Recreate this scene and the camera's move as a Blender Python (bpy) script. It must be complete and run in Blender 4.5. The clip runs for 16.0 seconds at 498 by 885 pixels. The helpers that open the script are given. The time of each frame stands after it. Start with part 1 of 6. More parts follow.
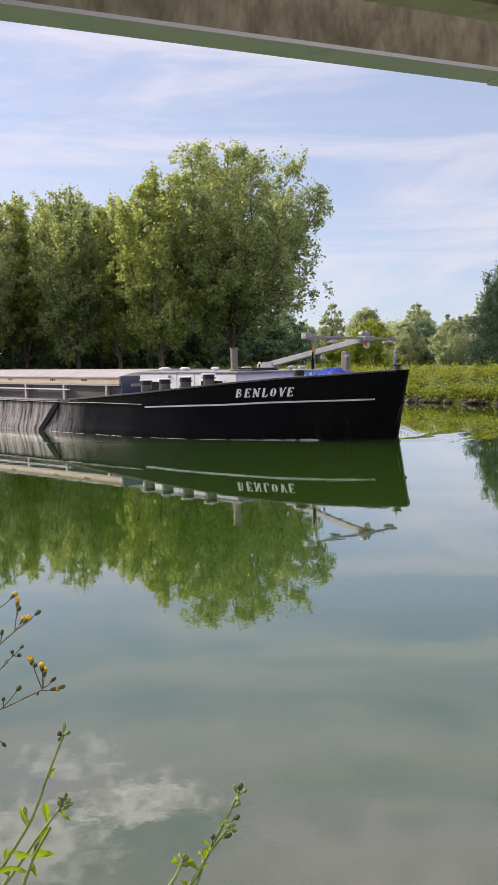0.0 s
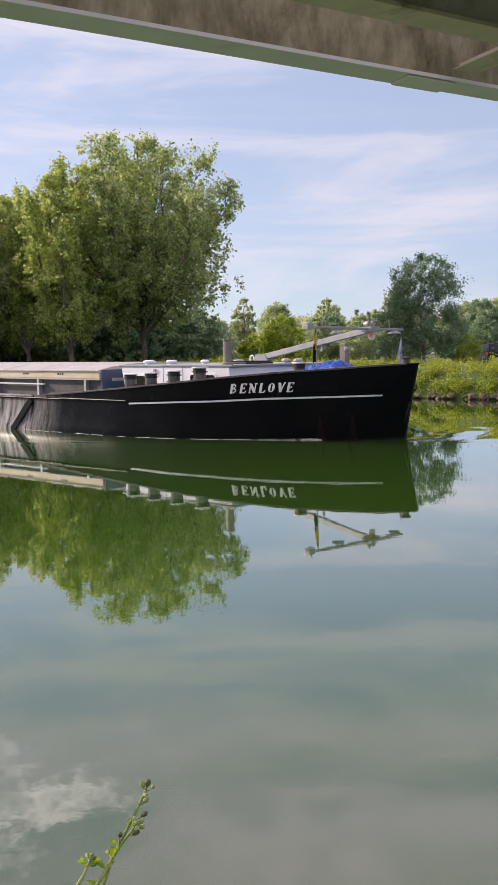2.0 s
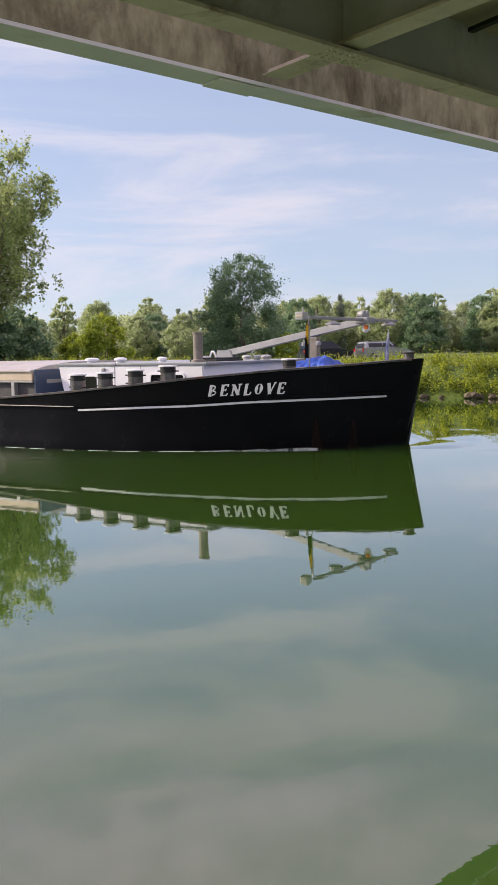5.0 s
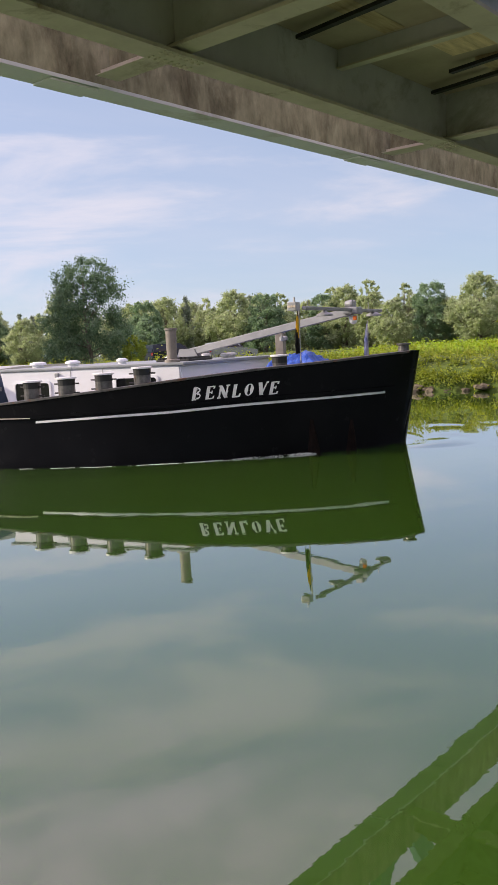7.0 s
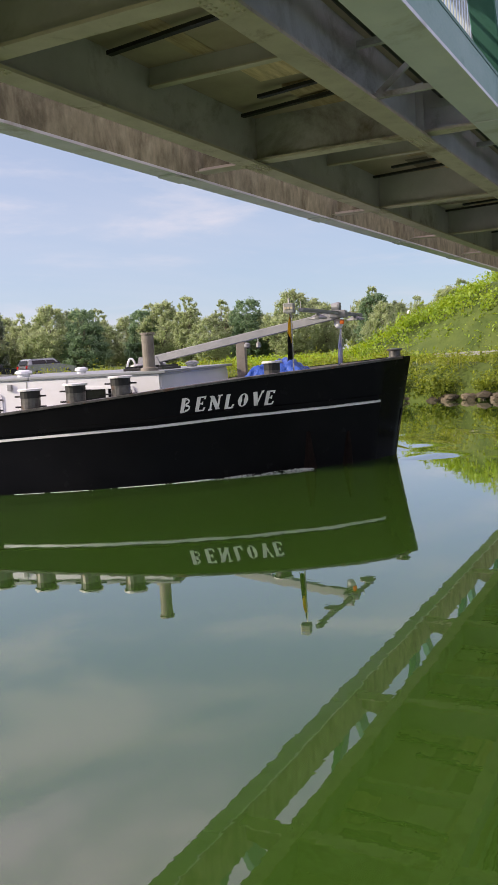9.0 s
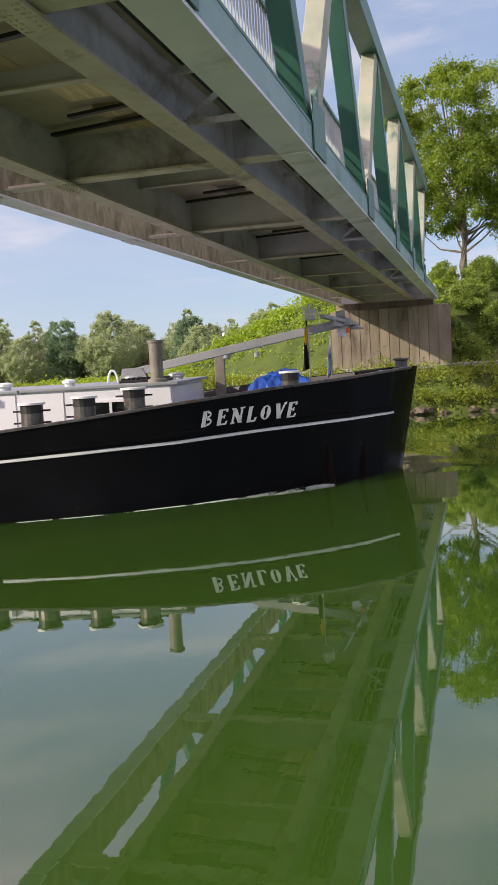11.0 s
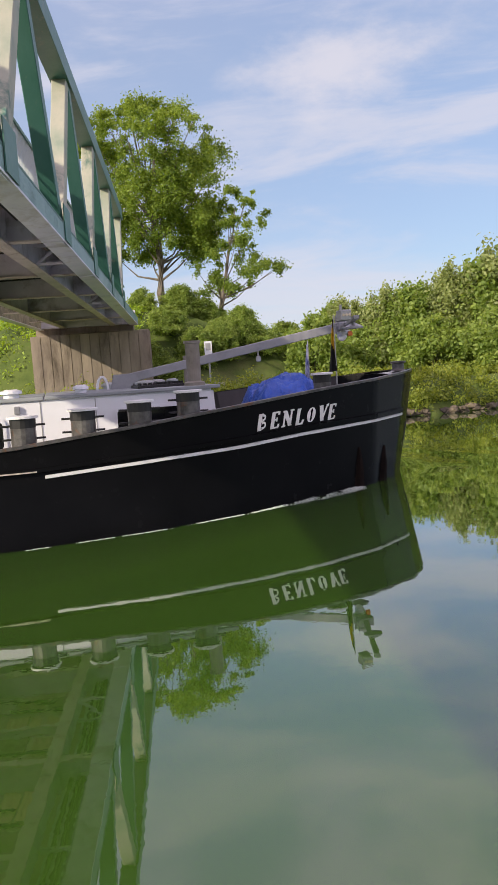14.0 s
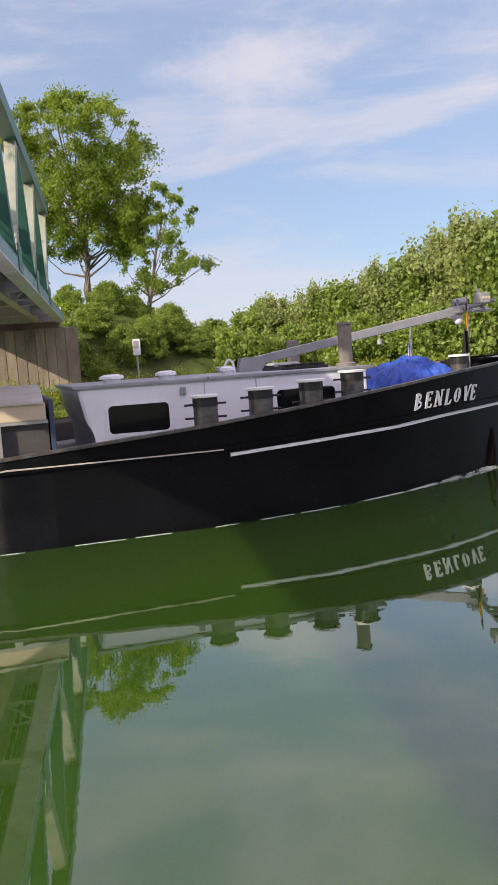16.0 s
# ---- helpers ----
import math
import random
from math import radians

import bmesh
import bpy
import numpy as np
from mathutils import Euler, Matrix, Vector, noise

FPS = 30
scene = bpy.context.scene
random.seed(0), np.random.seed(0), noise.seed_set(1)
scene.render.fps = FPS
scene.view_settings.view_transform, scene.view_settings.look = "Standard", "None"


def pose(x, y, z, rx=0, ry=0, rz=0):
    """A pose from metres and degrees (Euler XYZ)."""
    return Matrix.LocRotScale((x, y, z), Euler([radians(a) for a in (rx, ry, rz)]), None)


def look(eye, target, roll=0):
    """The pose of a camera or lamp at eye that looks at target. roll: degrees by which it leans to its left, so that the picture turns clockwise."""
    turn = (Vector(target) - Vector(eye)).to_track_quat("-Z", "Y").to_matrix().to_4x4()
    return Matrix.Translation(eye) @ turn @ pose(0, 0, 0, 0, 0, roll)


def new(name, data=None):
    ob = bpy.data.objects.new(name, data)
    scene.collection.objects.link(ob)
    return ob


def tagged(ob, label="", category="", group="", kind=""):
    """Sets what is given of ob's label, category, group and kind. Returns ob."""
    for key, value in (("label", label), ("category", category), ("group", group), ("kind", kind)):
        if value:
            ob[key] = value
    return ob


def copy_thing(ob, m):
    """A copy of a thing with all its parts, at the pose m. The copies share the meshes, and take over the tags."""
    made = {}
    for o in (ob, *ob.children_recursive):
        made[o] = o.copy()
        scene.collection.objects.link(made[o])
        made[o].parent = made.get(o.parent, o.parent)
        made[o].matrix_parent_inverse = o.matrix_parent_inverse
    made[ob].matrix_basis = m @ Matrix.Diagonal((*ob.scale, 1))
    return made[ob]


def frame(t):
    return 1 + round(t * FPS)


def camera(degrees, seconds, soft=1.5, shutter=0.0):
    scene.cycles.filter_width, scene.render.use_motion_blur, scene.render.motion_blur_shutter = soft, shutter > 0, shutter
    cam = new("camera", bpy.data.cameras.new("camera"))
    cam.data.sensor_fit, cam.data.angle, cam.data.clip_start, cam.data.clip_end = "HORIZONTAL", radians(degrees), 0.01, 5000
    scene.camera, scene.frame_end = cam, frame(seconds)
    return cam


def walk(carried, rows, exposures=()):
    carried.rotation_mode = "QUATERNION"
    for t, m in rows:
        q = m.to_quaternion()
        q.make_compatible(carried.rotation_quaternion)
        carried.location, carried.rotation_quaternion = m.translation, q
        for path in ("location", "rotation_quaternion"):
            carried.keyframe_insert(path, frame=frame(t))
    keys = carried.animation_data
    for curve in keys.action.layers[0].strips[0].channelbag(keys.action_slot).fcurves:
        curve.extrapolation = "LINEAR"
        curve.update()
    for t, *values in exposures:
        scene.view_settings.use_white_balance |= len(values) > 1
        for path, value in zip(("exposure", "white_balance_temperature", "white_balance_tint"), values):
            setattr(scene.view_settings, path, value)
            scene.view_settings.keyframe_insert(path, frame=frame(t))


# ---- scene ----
EYE = (0.0, 0.0, 2.0)
cam = camera(32.994, 16.0, shutter=0.0)

# seconds, yaw to the left of +y, pitch up, roll
PAN = [
    (0, 0.01, -5.29, -1.04), (0.5, -1.81, -5.33, -0.97), (1, -3.25, -5.42, -0.96), (1.5, -4.73, -5.64, -0.84),
    (2, -5.94, -5.79, -0.94), (2.5, -7.69, -5.80, -1.02), (3, -9.54, -5.72, -1.27), (3.5, -11.64, -5.73, -1.67),
    (4, -13.57, -5.87, -2.02), (4.2, -14.37, -5.88, -1.86), (6.3, -24.06, -6.23, -2.55), (6.5, -25.06, -6.16, -3.01),
    (7, -27.93, -6.35, -3.14), (7.5, -30.90, -6.40, -3.35), (8, -33.95, -6.20, -3.36), (8.2, -35.17, -6.19, -3.47),
    (10.3, -47.98, -5.39, -3.23), (10.5, -49.16, -5.36, -3.34), (11, -52.49, -5.27, -3.67), (11.5, -56.21, -5.15, -3.73),
    (12, -59.83, -5.03, -3.63), (12.5, -63.34, -4.89, -3.77), (13, -66.42, -5.01, -3.97), (13.5, -69.26, -5.05, -3.96),
    (14, -72.45, -4.97, -4.27), (14.5, -75.65, -5.32, -4.31), (15, -76.90, -5.48, -4.28), (15.5, -77.35, -5.50, -4.29),
    (16, -77.23, -5.48, -4.36)]


def aim(t, yaw, pitch, roll):
    """The camera sways a few centimetres to the right while it pans."""
    a, b = radians(yaw), radians(pitch)
    eye = Vector(EYE) + Vector((float(np.interp(t, [0, 1, 2, 3, 3.5, 4.2, 16], [0.0, 0.006, 0.0125, 0.025, 0.036, 0.039, 0.05])), 0, 0))
    way = Vector((-math.sin(a) * math.cos(b), math.cos(a) * math.cos(b), math.sin(b)))
    return look(eye, eye + way * 10, roll)


walk(cam, [(t, aim(t, y, p, r)) for t, y, p, r in PAN], [(0.0, 0.25), (16.0, 0.25)])

# ---- light ----
SUN_AZ, SUN_EL = -60.0, 25.0        # degrees clockwise from +y, and above the horizon
world = bpy.data.worlds.new("sky")
scene.world = world
world.use_nodes = True


def nd(tree, kind, **values):
    node = tree.nodes.new(kind)
    for key, value in values.items():
        if key in node.inputs:
            node.inputs[key].default_value = value
    return node


def make_sky(tree):
    ns, ln = tree.nodes, tree.links
    ns.clear()
    out = ns.new("ShaderNodeOutputWorld")
    back = ns.new("ShaderNodeBackground")
    sky = ns.new("ShaderNodeTexSky")
    sky.sky_type, sky.sun_disc = "NISHITA", False
    sky.sun_elevation, sky.sun_rotation = radians(SUN_EL), radians(SUN_AZ)
    sky.altitude, sky.air_density, sky.dust_density, sky.ozone_density = 50, 1.0, 0.25, 3.5
    co = ns.new("ShaderNodeTexCoord")
    sep = ns.new("ShaderNodeSeparateXYZ")
    ln.new(co.outputs["Generated"], sep.inputs[0])
    # the direction laid onto a flat layer of cloud overhead
    up = ns.new("ShaderNodeMath"); up.operation = "ADD"; up.inputs[1].default_value = 0.12
    ln.new(sep.outputs["Z"], up.inputs[0])
    mx = ns.new("ShaderNodeMath"); mx.operation = "MAXIMUM"; mx.inputs[1].default_value = 0.03
    ln.new(up.outputs[0], mx.inputs[0])
    dx = ns.new("ShaderNodeMath"); dx.operation = "DIVIDE"
    dy = ns.new("ShaderNodeMath"); dy.operation = "DIVIDE"
    ln.new(sep.outputs["X"], dx.inputs[0]); ln.new(mx.outputs[0], dx.inputs[1])
    ln.new(sep.outputs["Y"], dy.inputs[0]); ln.new(mx.outputs[0], dy.inputs[1])
    flat = ns.new("ShaderNodeCombineXYZ")
    ln.new(dx.outputs[0], flat.inputs[0]); ln.new(dy.outputs[0], flat.inputs[1])

    def layer(turn, sx, sy, scale, detail, distortion, low, high, rough=0.6, squash=None, source=None):
        mp = ns.new("ShaderNodeMapping")
        mp.inputs["Rotation"].default_value = (0, 0, radians(turn))
        mp.inputs["Scale"].default_value = (sx, sy, 1)
        if squash:
            mp.inputs["Scale"].default_value = squash
            mp.inputs["Rotation"].default_value = (radians(turn * 0.3), radians(turn * 0.3), 0)
        ln.new(source or flat.outputs[0], mp.inputs[0])
        no = nd(tree, "ShaderNodeTexNoise", Scale=scale, Detail=detail, Roughness=rough, Distortion=distortion)
        ln.new(mp.outputs[0], no.inputs["Vector"])
        ra = ns.new("ShaderNodeMapRange")
        ra.interpolation_type = "SMOOTHSTEP"
        ra.inputs["From Min"].default_value, ra.inputs["From Max"].default_value = low, high
        ln.new(no.outputs["Fac"], ra.inputs["Value"])
        return ra.outputs["Result"]

    streak = layer(12, 1.0, 1.0, 2.1, 9, 0.5, 0.44, 0.66, 0.6, (1, 1, 5.5), co.outputs["Generated"])
    veil = layer(8, 0.25, 0.7, 0.6, 6, 0.3, 0.34, 0.85)
    puff = layer(0, 0.6, 0.8, 1.1, 8, 0.2, 0.60, 0.80, 0.55)
    mul = ns.new("ShaderNodeMath"); mul.operation = "MULTIPLY_ADD"; mul.inputs[1].default_value = 0.62
    ln.new(streak, mul.inputs[0])
    vm = ns.new("ShaderNodeMath"); vm.operation = "MULTIPLY"; vm.inputs[1].default_value = 0.45
    ln.new(veil, vm.inputs[0]); ln.new(vm.outputs[0], mul.inputs[2])
    pm = ns.new("ShaderNodeMath"); pm.operation = "MULTIPLY_ADD"; pm.inputs[1].default_value = 0.5; pm.use_clamp = True
    ln.new(puff, pm.inputs[0]); ln.new(mul.outputs[0], pm.inputs[2])
    # haze and cloud, brighter on the sun's side
    away = ns.new("ShaderNodeMapRange")
    away.inputs["From Min"].default_value, away.inputs["From Max"].default_value = -0.3, 0.95
    ln.new(sep.outputs["X"], away.inputs["Value"])
    haze, cloud = ns.new("ShaderNodeMix"), ns.new("ShaderNodeMix")
    for node, near, far_side in ((haze, (4.3, 4.5, 5.9, 1), (2.9, 3.4, 4.8, 1)), (cloud, (5.9, 5.5, 6.2, 1), (4.9, 4.75, 5.3, 1))):
        node.data_type = "RGBA"
        ln.new(away.outputs["Result"], node.inputs["Factor"])
        node.inputs["A"].default_value, node.inputs["B"].default_value = near, far_side
    hazy = ns.new("ShaderNodeMix"); hazy.data_type = "RGBA"
    hazy.inputs["Factor"].default_value = 0.6
    ln.new(sky.outputs[0], hazy.inputs["A"]); ln.new(haze.outputs["Result"], hazy.inputs["B"])
    mix = ns.new("ShaderNodeMix"); mix.data_type = "RGBA"
    ln.new(pm.outputs[0], mix.inputs["Factor"])
    ln.new(hazy.outputs["Result"], mix.inputs["A"])
    ln.new(cloud.outputs["Result"], mix.inputs["B"])
    # single soft clouds: bearing, height, flatness, size, softness, strength, colour
    wob = nd(tree, "ShaderNodeTexNoise", Scale=11.0, Detail=8.0, Roughness=0.62)
    mp2 = ns.new("ShaderNodeMapping"); mp2.inputs["Scale"].default_value = (1, 1, 2.2)
    ln.new(co.outputs["Generated"], mp2.inputs[0]); ln.new(mp2.outputs[0], wob.inputs["Vector"])
    last = mix.outputs["Result"]
    fleece = nd(tree, "ShaderNodeTexNoise", Scale=34.0, Detail=8.0, Roughness=0.6, Distortion=0.3)
    ln.new(mp2.outputs[0], fleece.inputs["Vector"])
    for az, el, squat, size, soft, strength, tint, grain, depth in ((79.6, 18.6, 2.1, 0.035, 0.13, 0.75, (5.3, 5.0, 5.4, 1), wob, -0.2),
                                                                    (-8.5, 28.0, 2.6, -0.075, 0.10, 0.8, (17.0, 15.4, 15.8, 1), fleece, -0.32),
                                                                    (-16.0, 30.0, 2.2, -0.045, 0.10, 0.75, (16.0, 14.4, 14.8, 1), fleece, -0.32),
                                                                    (-13.0, 25.5, 2.8, -0.08, 0.10, 0.6, (14.0, 12.8, 13.2, 1), fleece, -0.32)):
        a, e = radians(az), radians(el)
        off = ns.new("ShaderNodeVectorMath"); off.operation = "SUBTRACT"
        off.inputs[1].default_value = (math.sin(a) * math.cos(e), math.cos(a) * math.cos(e), math.sin(e))
        ln.new(co.outputs["Generated"], off.inputs[0])
        flatten = ns.new("ShaderNodeVectorMath"); flatten.operation = "MULTIPLY"; flatten.inputs[1].default_value = (1, 1, squat)
        ln.new(off.outputs[0], flatten.inputs[0])
        far = ns.new("ShaderNodeVectorMath"); far.operation = "LENGTH"
        ln.new(flatten.outputs[0], far.inputs[0])
        ws = ns.new("ShaderNodeMath"); ws.operation = "MULTIPLY_ADD"; ws.inputs[1].default_value = depth
        ln.new(grain.outputs["Fac"], ws.inputs[0]); ln.new(far.outputs["Value"], ws.inputs[2])
        pr = ns.new("ShaderNodeMapRange"); pr.interpolation_type = "SMOOTHSTEP"
        pr.inputs["From Min"].default_value, pr.inputs["From Max"].default_value = size, size - soft
        ln.new(ws.outputs[0], pr.inputs["Value"])
        pf = ns.new("ShaderNodeMath"); pf.operation = "MULTIPLY"; pf.inputs[1].default_value = strength
        ln.new(pr.outputs["Result"], pf.inputs[0])
        mix2 = ns.new("ShaderNodeMix"); mix2.data_type = "RGBA"
        ln.new(pf.outputs[0], mix2.inputs["Factor"])
        ln.new(last, mix2.inputs["A"]); mix2.inputs["B"].default_value = tint
        last = mix2.outputs["Result"]
    hi = ns.new("ShaderNodeMapRange"); hi.interpolation_type = "SMOOTHSTEP"
    hi.inputs["From Min"].default_value, hi.inputs["From Max"].default_value = 0.33, 0.58
    ln.new(sep.outputs["Z"], hi.inputs["Value"])
    over = layer(15, 0.7, 1.2, 1.3, 8, 0.5, 0.38, 0.56, 0.55)
    oa = ns.new("ShaderNodeMath"); oa.operation = "MULTIPLY_ADD"; oa.inputs[1].default_value = 0.60; oa.inputs[2].default_value = 0.26
    small = layer(40, 1.0, 1.0, 4.5, 7, 0.3, 0.34, 0.62, 0.55)
    sa = ns.new("ShaderNodeMath"); sa.operation = "MULTIPLY_ADD"; sa.inputs[1].default_value = 0.5; sa.inputs[2].default_value = 0.5
    ln.new(small, sa.inputs[0])
    sm = ns.new("ShaderNodeMath"); sm.operation = "MULTIPLY"
    ln.new(over, sm.inputs[0]); ln.new(sa.outputs[0], sm.inputs[1])
    ln.new(sm.outputs[0], oa.inputs[0])
    om = ns.new("ShaderNodeMath"); om.operation = "MULTIPLY"
    ln.new(oa.outputs[0], om.inputs[0])
    # the high cloud thins out towards +x
    thin = ns.new("ShaderNodeMapRange")
    thin.inputs["From Min"].default_value, thin.inputs["From Max"].default_value = 0.30, 0.80
    thin.inputs["To Min"].default_value, thin.inputs["To Max"].default_value = 1.0, 0.45
    ln.new(sep.outputs["X"], thin.inputs["Value"])
    th = ns.new("ShaderNodeMath"); th.operation = "MULTIPLY"
    ln.new(thin.outputs["Result"], th.inputs[0]); ln.new(hi.outputs["Result"], th.inputs[1])
    ln.new(th.outputs[0], om.inputs[1])
    mix3 = ns.new("ShaderNodeMix"); mix3.data_type = "RGBA"
    ln.new(om.outputs[0], mix3.inputs["Factor"])
    ln.new(mix2.outputs["Result"], mix3.inputs["A"]); mix3.inputs["B"].default_value = (11.8, 8.9, 11.6, 1)
    ln.new(mix3.outputs["Result"], back.inputs["Color"])
    back.inputs["Strength"].default_value = 0.13
    ln.new(back.outputs[0], out.inputs["Surface"])


make_sky(world.node_tree)
sun = new("sun", bpy.data.lights.new("sun", "SUN"))
sun.data.energy, sun.data.angle, sun.data.color = 4.2, radians(0.6), (1.0, 0.87, 0.68)
_a, _e = radians(SUN_AZ), radians(SUN_EL)
SUN_WAY = Vector((math.sin(_a) * math.cos(_e), math.cos(_a) * math.cos(_e), math.sin(_e)))
sun.matrix_world = look(SUN_WAY * 100, (0, 0, 0))

# ---- materials ----
def ramp(tree, fac, stops):
    r = tree.nodes.new("ShaderNodeValToRGB")
    els = r.color_ramp.elements
    while len(els) < len(stops):
        els.new(0.5)
    for e, (p, c) in zip(els, stops):
        e.position, e.color = p, (*c, 1)
    tree.links.new(fac, r.inputs["Fac"])
    return r.outputs["Color"]


def mat(name, a, b, scale=3.0, rough=0.7, metal=0.0, bump=0.2, bump_scale=40.0, stain=None, stain_scale=0.6, stain_at=(0.5, 0.7),
        stretch=(1, 1, 1), rand=0.0, spec=0.4, dist=0.004):
    """A surface whose colour goes between a and b, with fine relief and, where given, stains of a third colour."""
    m = bpy.data.materials.new(name)
    m.use_nodes = True
    t = m.node_tree
    ns, ln = t.nodes, t.links
    p = ns["Principled BSDF"]
    co = ns.new("ShaderNodeTexCoord")
    mp = ns.new("ShaderNodeMapping")
    mp.inputs["Scale"].default_value = stretch
    ln.new(co.outputs["Object"], mp.inputs[0])
    n1 = nd(t, "ShaderNodeTexNoise", Scale=scale, Detail=8.0, Roughness=0.65)
    ln.new(mp.outputs[0], n1.inputs["Vector"])
    col = ramp(t, n1.outputs["Fac"], [(0.3, a), (0.7, b)])
    if stain:
        n2 = nd(t, "ShaderNodeTexNoise", Scale=stain_scale, Detail=9.0, Roughness=0.7, Distortion=0.4)
        ln.new(mp.outputs[0], n2.inputs["Vector"])
        ra = ns.new("ShaderNodeMapRange")
        ra.inputs["From Min"].default_value, ra.inputs["From Max"].default_value = stain_at
        ln.new(n2.outputs["Fac"], ra.inputs["Value"])
        mx = ns.new("ShaderNodeMix"); mx.data_type = "RGBA"
        ln.new(ra.outputs["Result"], mx.inputs["Factor"])
        ln.new(col, mx.inputs["A"])
        mx.inputs["B"].default_value = (*stain, 1)
        col = mx.outputs["Result"]
    if rand:
        oi = ns.new("ShaderNodeObjectInfo")
        hs = ns.new("ShaderNodeHueSaturation")
        rr = ns.new("ShaderNodeMapRange")
        rr.inputs["To Min"].default_value, rr.inputs["To Max"].default_value = 1 - rand, 1 + rand
        ln.new(oi.outputs["Random"], rr.inputs["Value"])
        ln.new(rr.outputs["Result"], hs.inputs["Value"])
        ln.new(col, hs.inputs["Color"])
        col = hs.outputs["Color"]
    ln.new(col, p.inputs["Base Color"])
    p.inputs["Metallic"].default_value = metal
    p.inputs["Specular IOR Level"].default_value = spec
    n3 = nd(t, "ShaderNodeTexNoise", Scale=bump_scale, Detail=6.0, Roughness=0.6)
    ln.new(mp.outputs[0], n3.inputs["Vector"])
    rr = ns.new("ShaderNodeMapRange")
    rr.inputs["To Min"].default_value, rr.inputs["To Max"].default_value = max(rough - 0.12, 0.02), min(rough + 0.12, 1)
    ln.new(n3.outputs["Fac"], rr.inputs["Value"])
    ln.new(rr.outputs["Result"], p.inputs["Roughness"])
    if bump:
        bp = nd(t, "ShaderNodeBump", Strength=bump, Distance=dist)
        ln.new(n3.outputs["Fac"], bp.inputs["Height"])
        ln.new(bp.outputs["Normal"], p.inputs["Normal"])
    return m


def leaf_mat(name, dark, light, glow=0.35):
    """Leaves: colour by leaf, light that passes through."""
    m = bpy.data.materials.new(name)
    m.use_nodes = True
    t = m.node_tree
    ns, ln = t.nodes, t.links
    ns.clear()
    out = ns.new("ShaderNodeOutputMaterial")
    geo = ns.new("ShaderNodeNewGeometry")
    co = ns.new("ShaderNodeTexCoord")
    no = nd(t, "ShaderNodeTexNoise", Scale=0.35, Detail=3.0)
    ln.new(co.outputs["Object"], no.inputs["Vector"])
    ad = ns.new("ShaderNodeMath"); ad.operation = "MULTIPLY_ADD"; ad.inputs[1].default_value = 0.55
    ln.new(geo.outputs["Random Per Island"], ad.inputs[0])
    mu = ns.new("ShaderNodeMath"); mu.operation = "MULTIPLY"; mu.inputs[1].default_value = 0.5
    ln.new(no.outputs["Fac"], mu.inputs[0]); ln.new(mu.outputs[0], ad.inputs[2])
    col = ramp(t, ad.outputs[0], [(0.1, dark), (0.8, light)])
    d = nd(t, "ShaderNodeBsdfPrincipled", Roughness=0.5)
    d.inputs["Specular IOR Level"].default_value = 0.35
    ln.new(col, d.inputs["Base Color"])
    tr = ns.new("ShaderNodeBsdfTranslucent")
    hs = nd(t, "ShaderNodeHueSaturation", Hue=0.48, Saturation=1.15, Value=1.25)
    ln.new(col, hs.inputs["Color"]); ln.new(hs.outputs["Color"], tr.inputs["Color"])
    mx = nd(t, "ShaderNodeMixShader", Fac=glow)
    ln.new(d.outputs[0], mx.inputs[1]); ln.new(tr.outputs[0], mx.inputs[2])
    ln.new(mx.outputs[0], out.inputs["Surface"])
    return m


def water_mat():
    m = bpy.data.materials.new("canal_water")
    m.use_nodes = True
    t = m.node_tree
    ns, ln = t.nodes, t.links
    p = ns["Principled BSDF"]
    co = ns.new("ShaderNodeTexCoord")
    big = nd(t, "ShaderNodeTexNoise", Scale=0.09, Detail=4.0)
    ln.new(co.outputs["Object"], big.inputs["Vector"])
    col = ramp(t, big.outputs["Fac"], [(0.3, (0.035, 0.085, 0.009)), (0.7, (0.045, 0.099, 0.012))])
    ln.new(col, p.inputs["Base Color"])
    p.inputs["Roughness"].default_value = 0.012
    p.inputs["IOR"].default_value = 1.40
    p.inputs["Coat Weight"].default_value = 1.0
    p.inputs["Coat IOR"].default_value = 1.56
    p.inputs["Coat Roughness"].default_value = 0.012
    p.inputs["Specular IOR Level"].default_value = 0.5
    n1 = nd(t, "ShaderNodeTexNoise", Scale=3.4, Detail=3.0, Roughness=0.5)
    n2 = nd(t, "ShaderNodeTexNoise", Scale=0.22, Detail=2.0)
    ln.new(co.outputs["Object"], n1.inputs["Vector"]); ln.new(co.outputs["Object"], n2.inputs["Vector"])
    mul = ns.new("ShaderNodeMath"); mul.operation = "MULTIPLY"
    ln.new(n1.outputs["Fac"], mul.inputs[0]); ln.new(n2.outputs["Fac"], mul.inputs[1])
    fine = nd(t, "ShaderNodeTexNoise", Scale=15.0, Detail=2.0, Roughness=0.5)
    ln.new(co.outputs["Object"], fine.inputs["Vector"])
    both = ns.new("ShaderNodeMath"); both.operation = "MULTIPLY_ADD"; both.inputs[1].default_value = 0.10
    ln.new(fine.outputs["Fac"], both.inputs[0]); ln.new(mul.outputs[0], both.inputs[2])
    bp = nd(t, "ShaderNodeBump", Strength=0.10, Distance=0.010)
    ln.new(both.outputs[0], bp.inputs["Height"])
    ln.new(bp.outputs["Normal"], p.inputs["Normal"])
    ln.new(bp.outputs["Normal"], p.inputs["Coat Normal"])
    return m


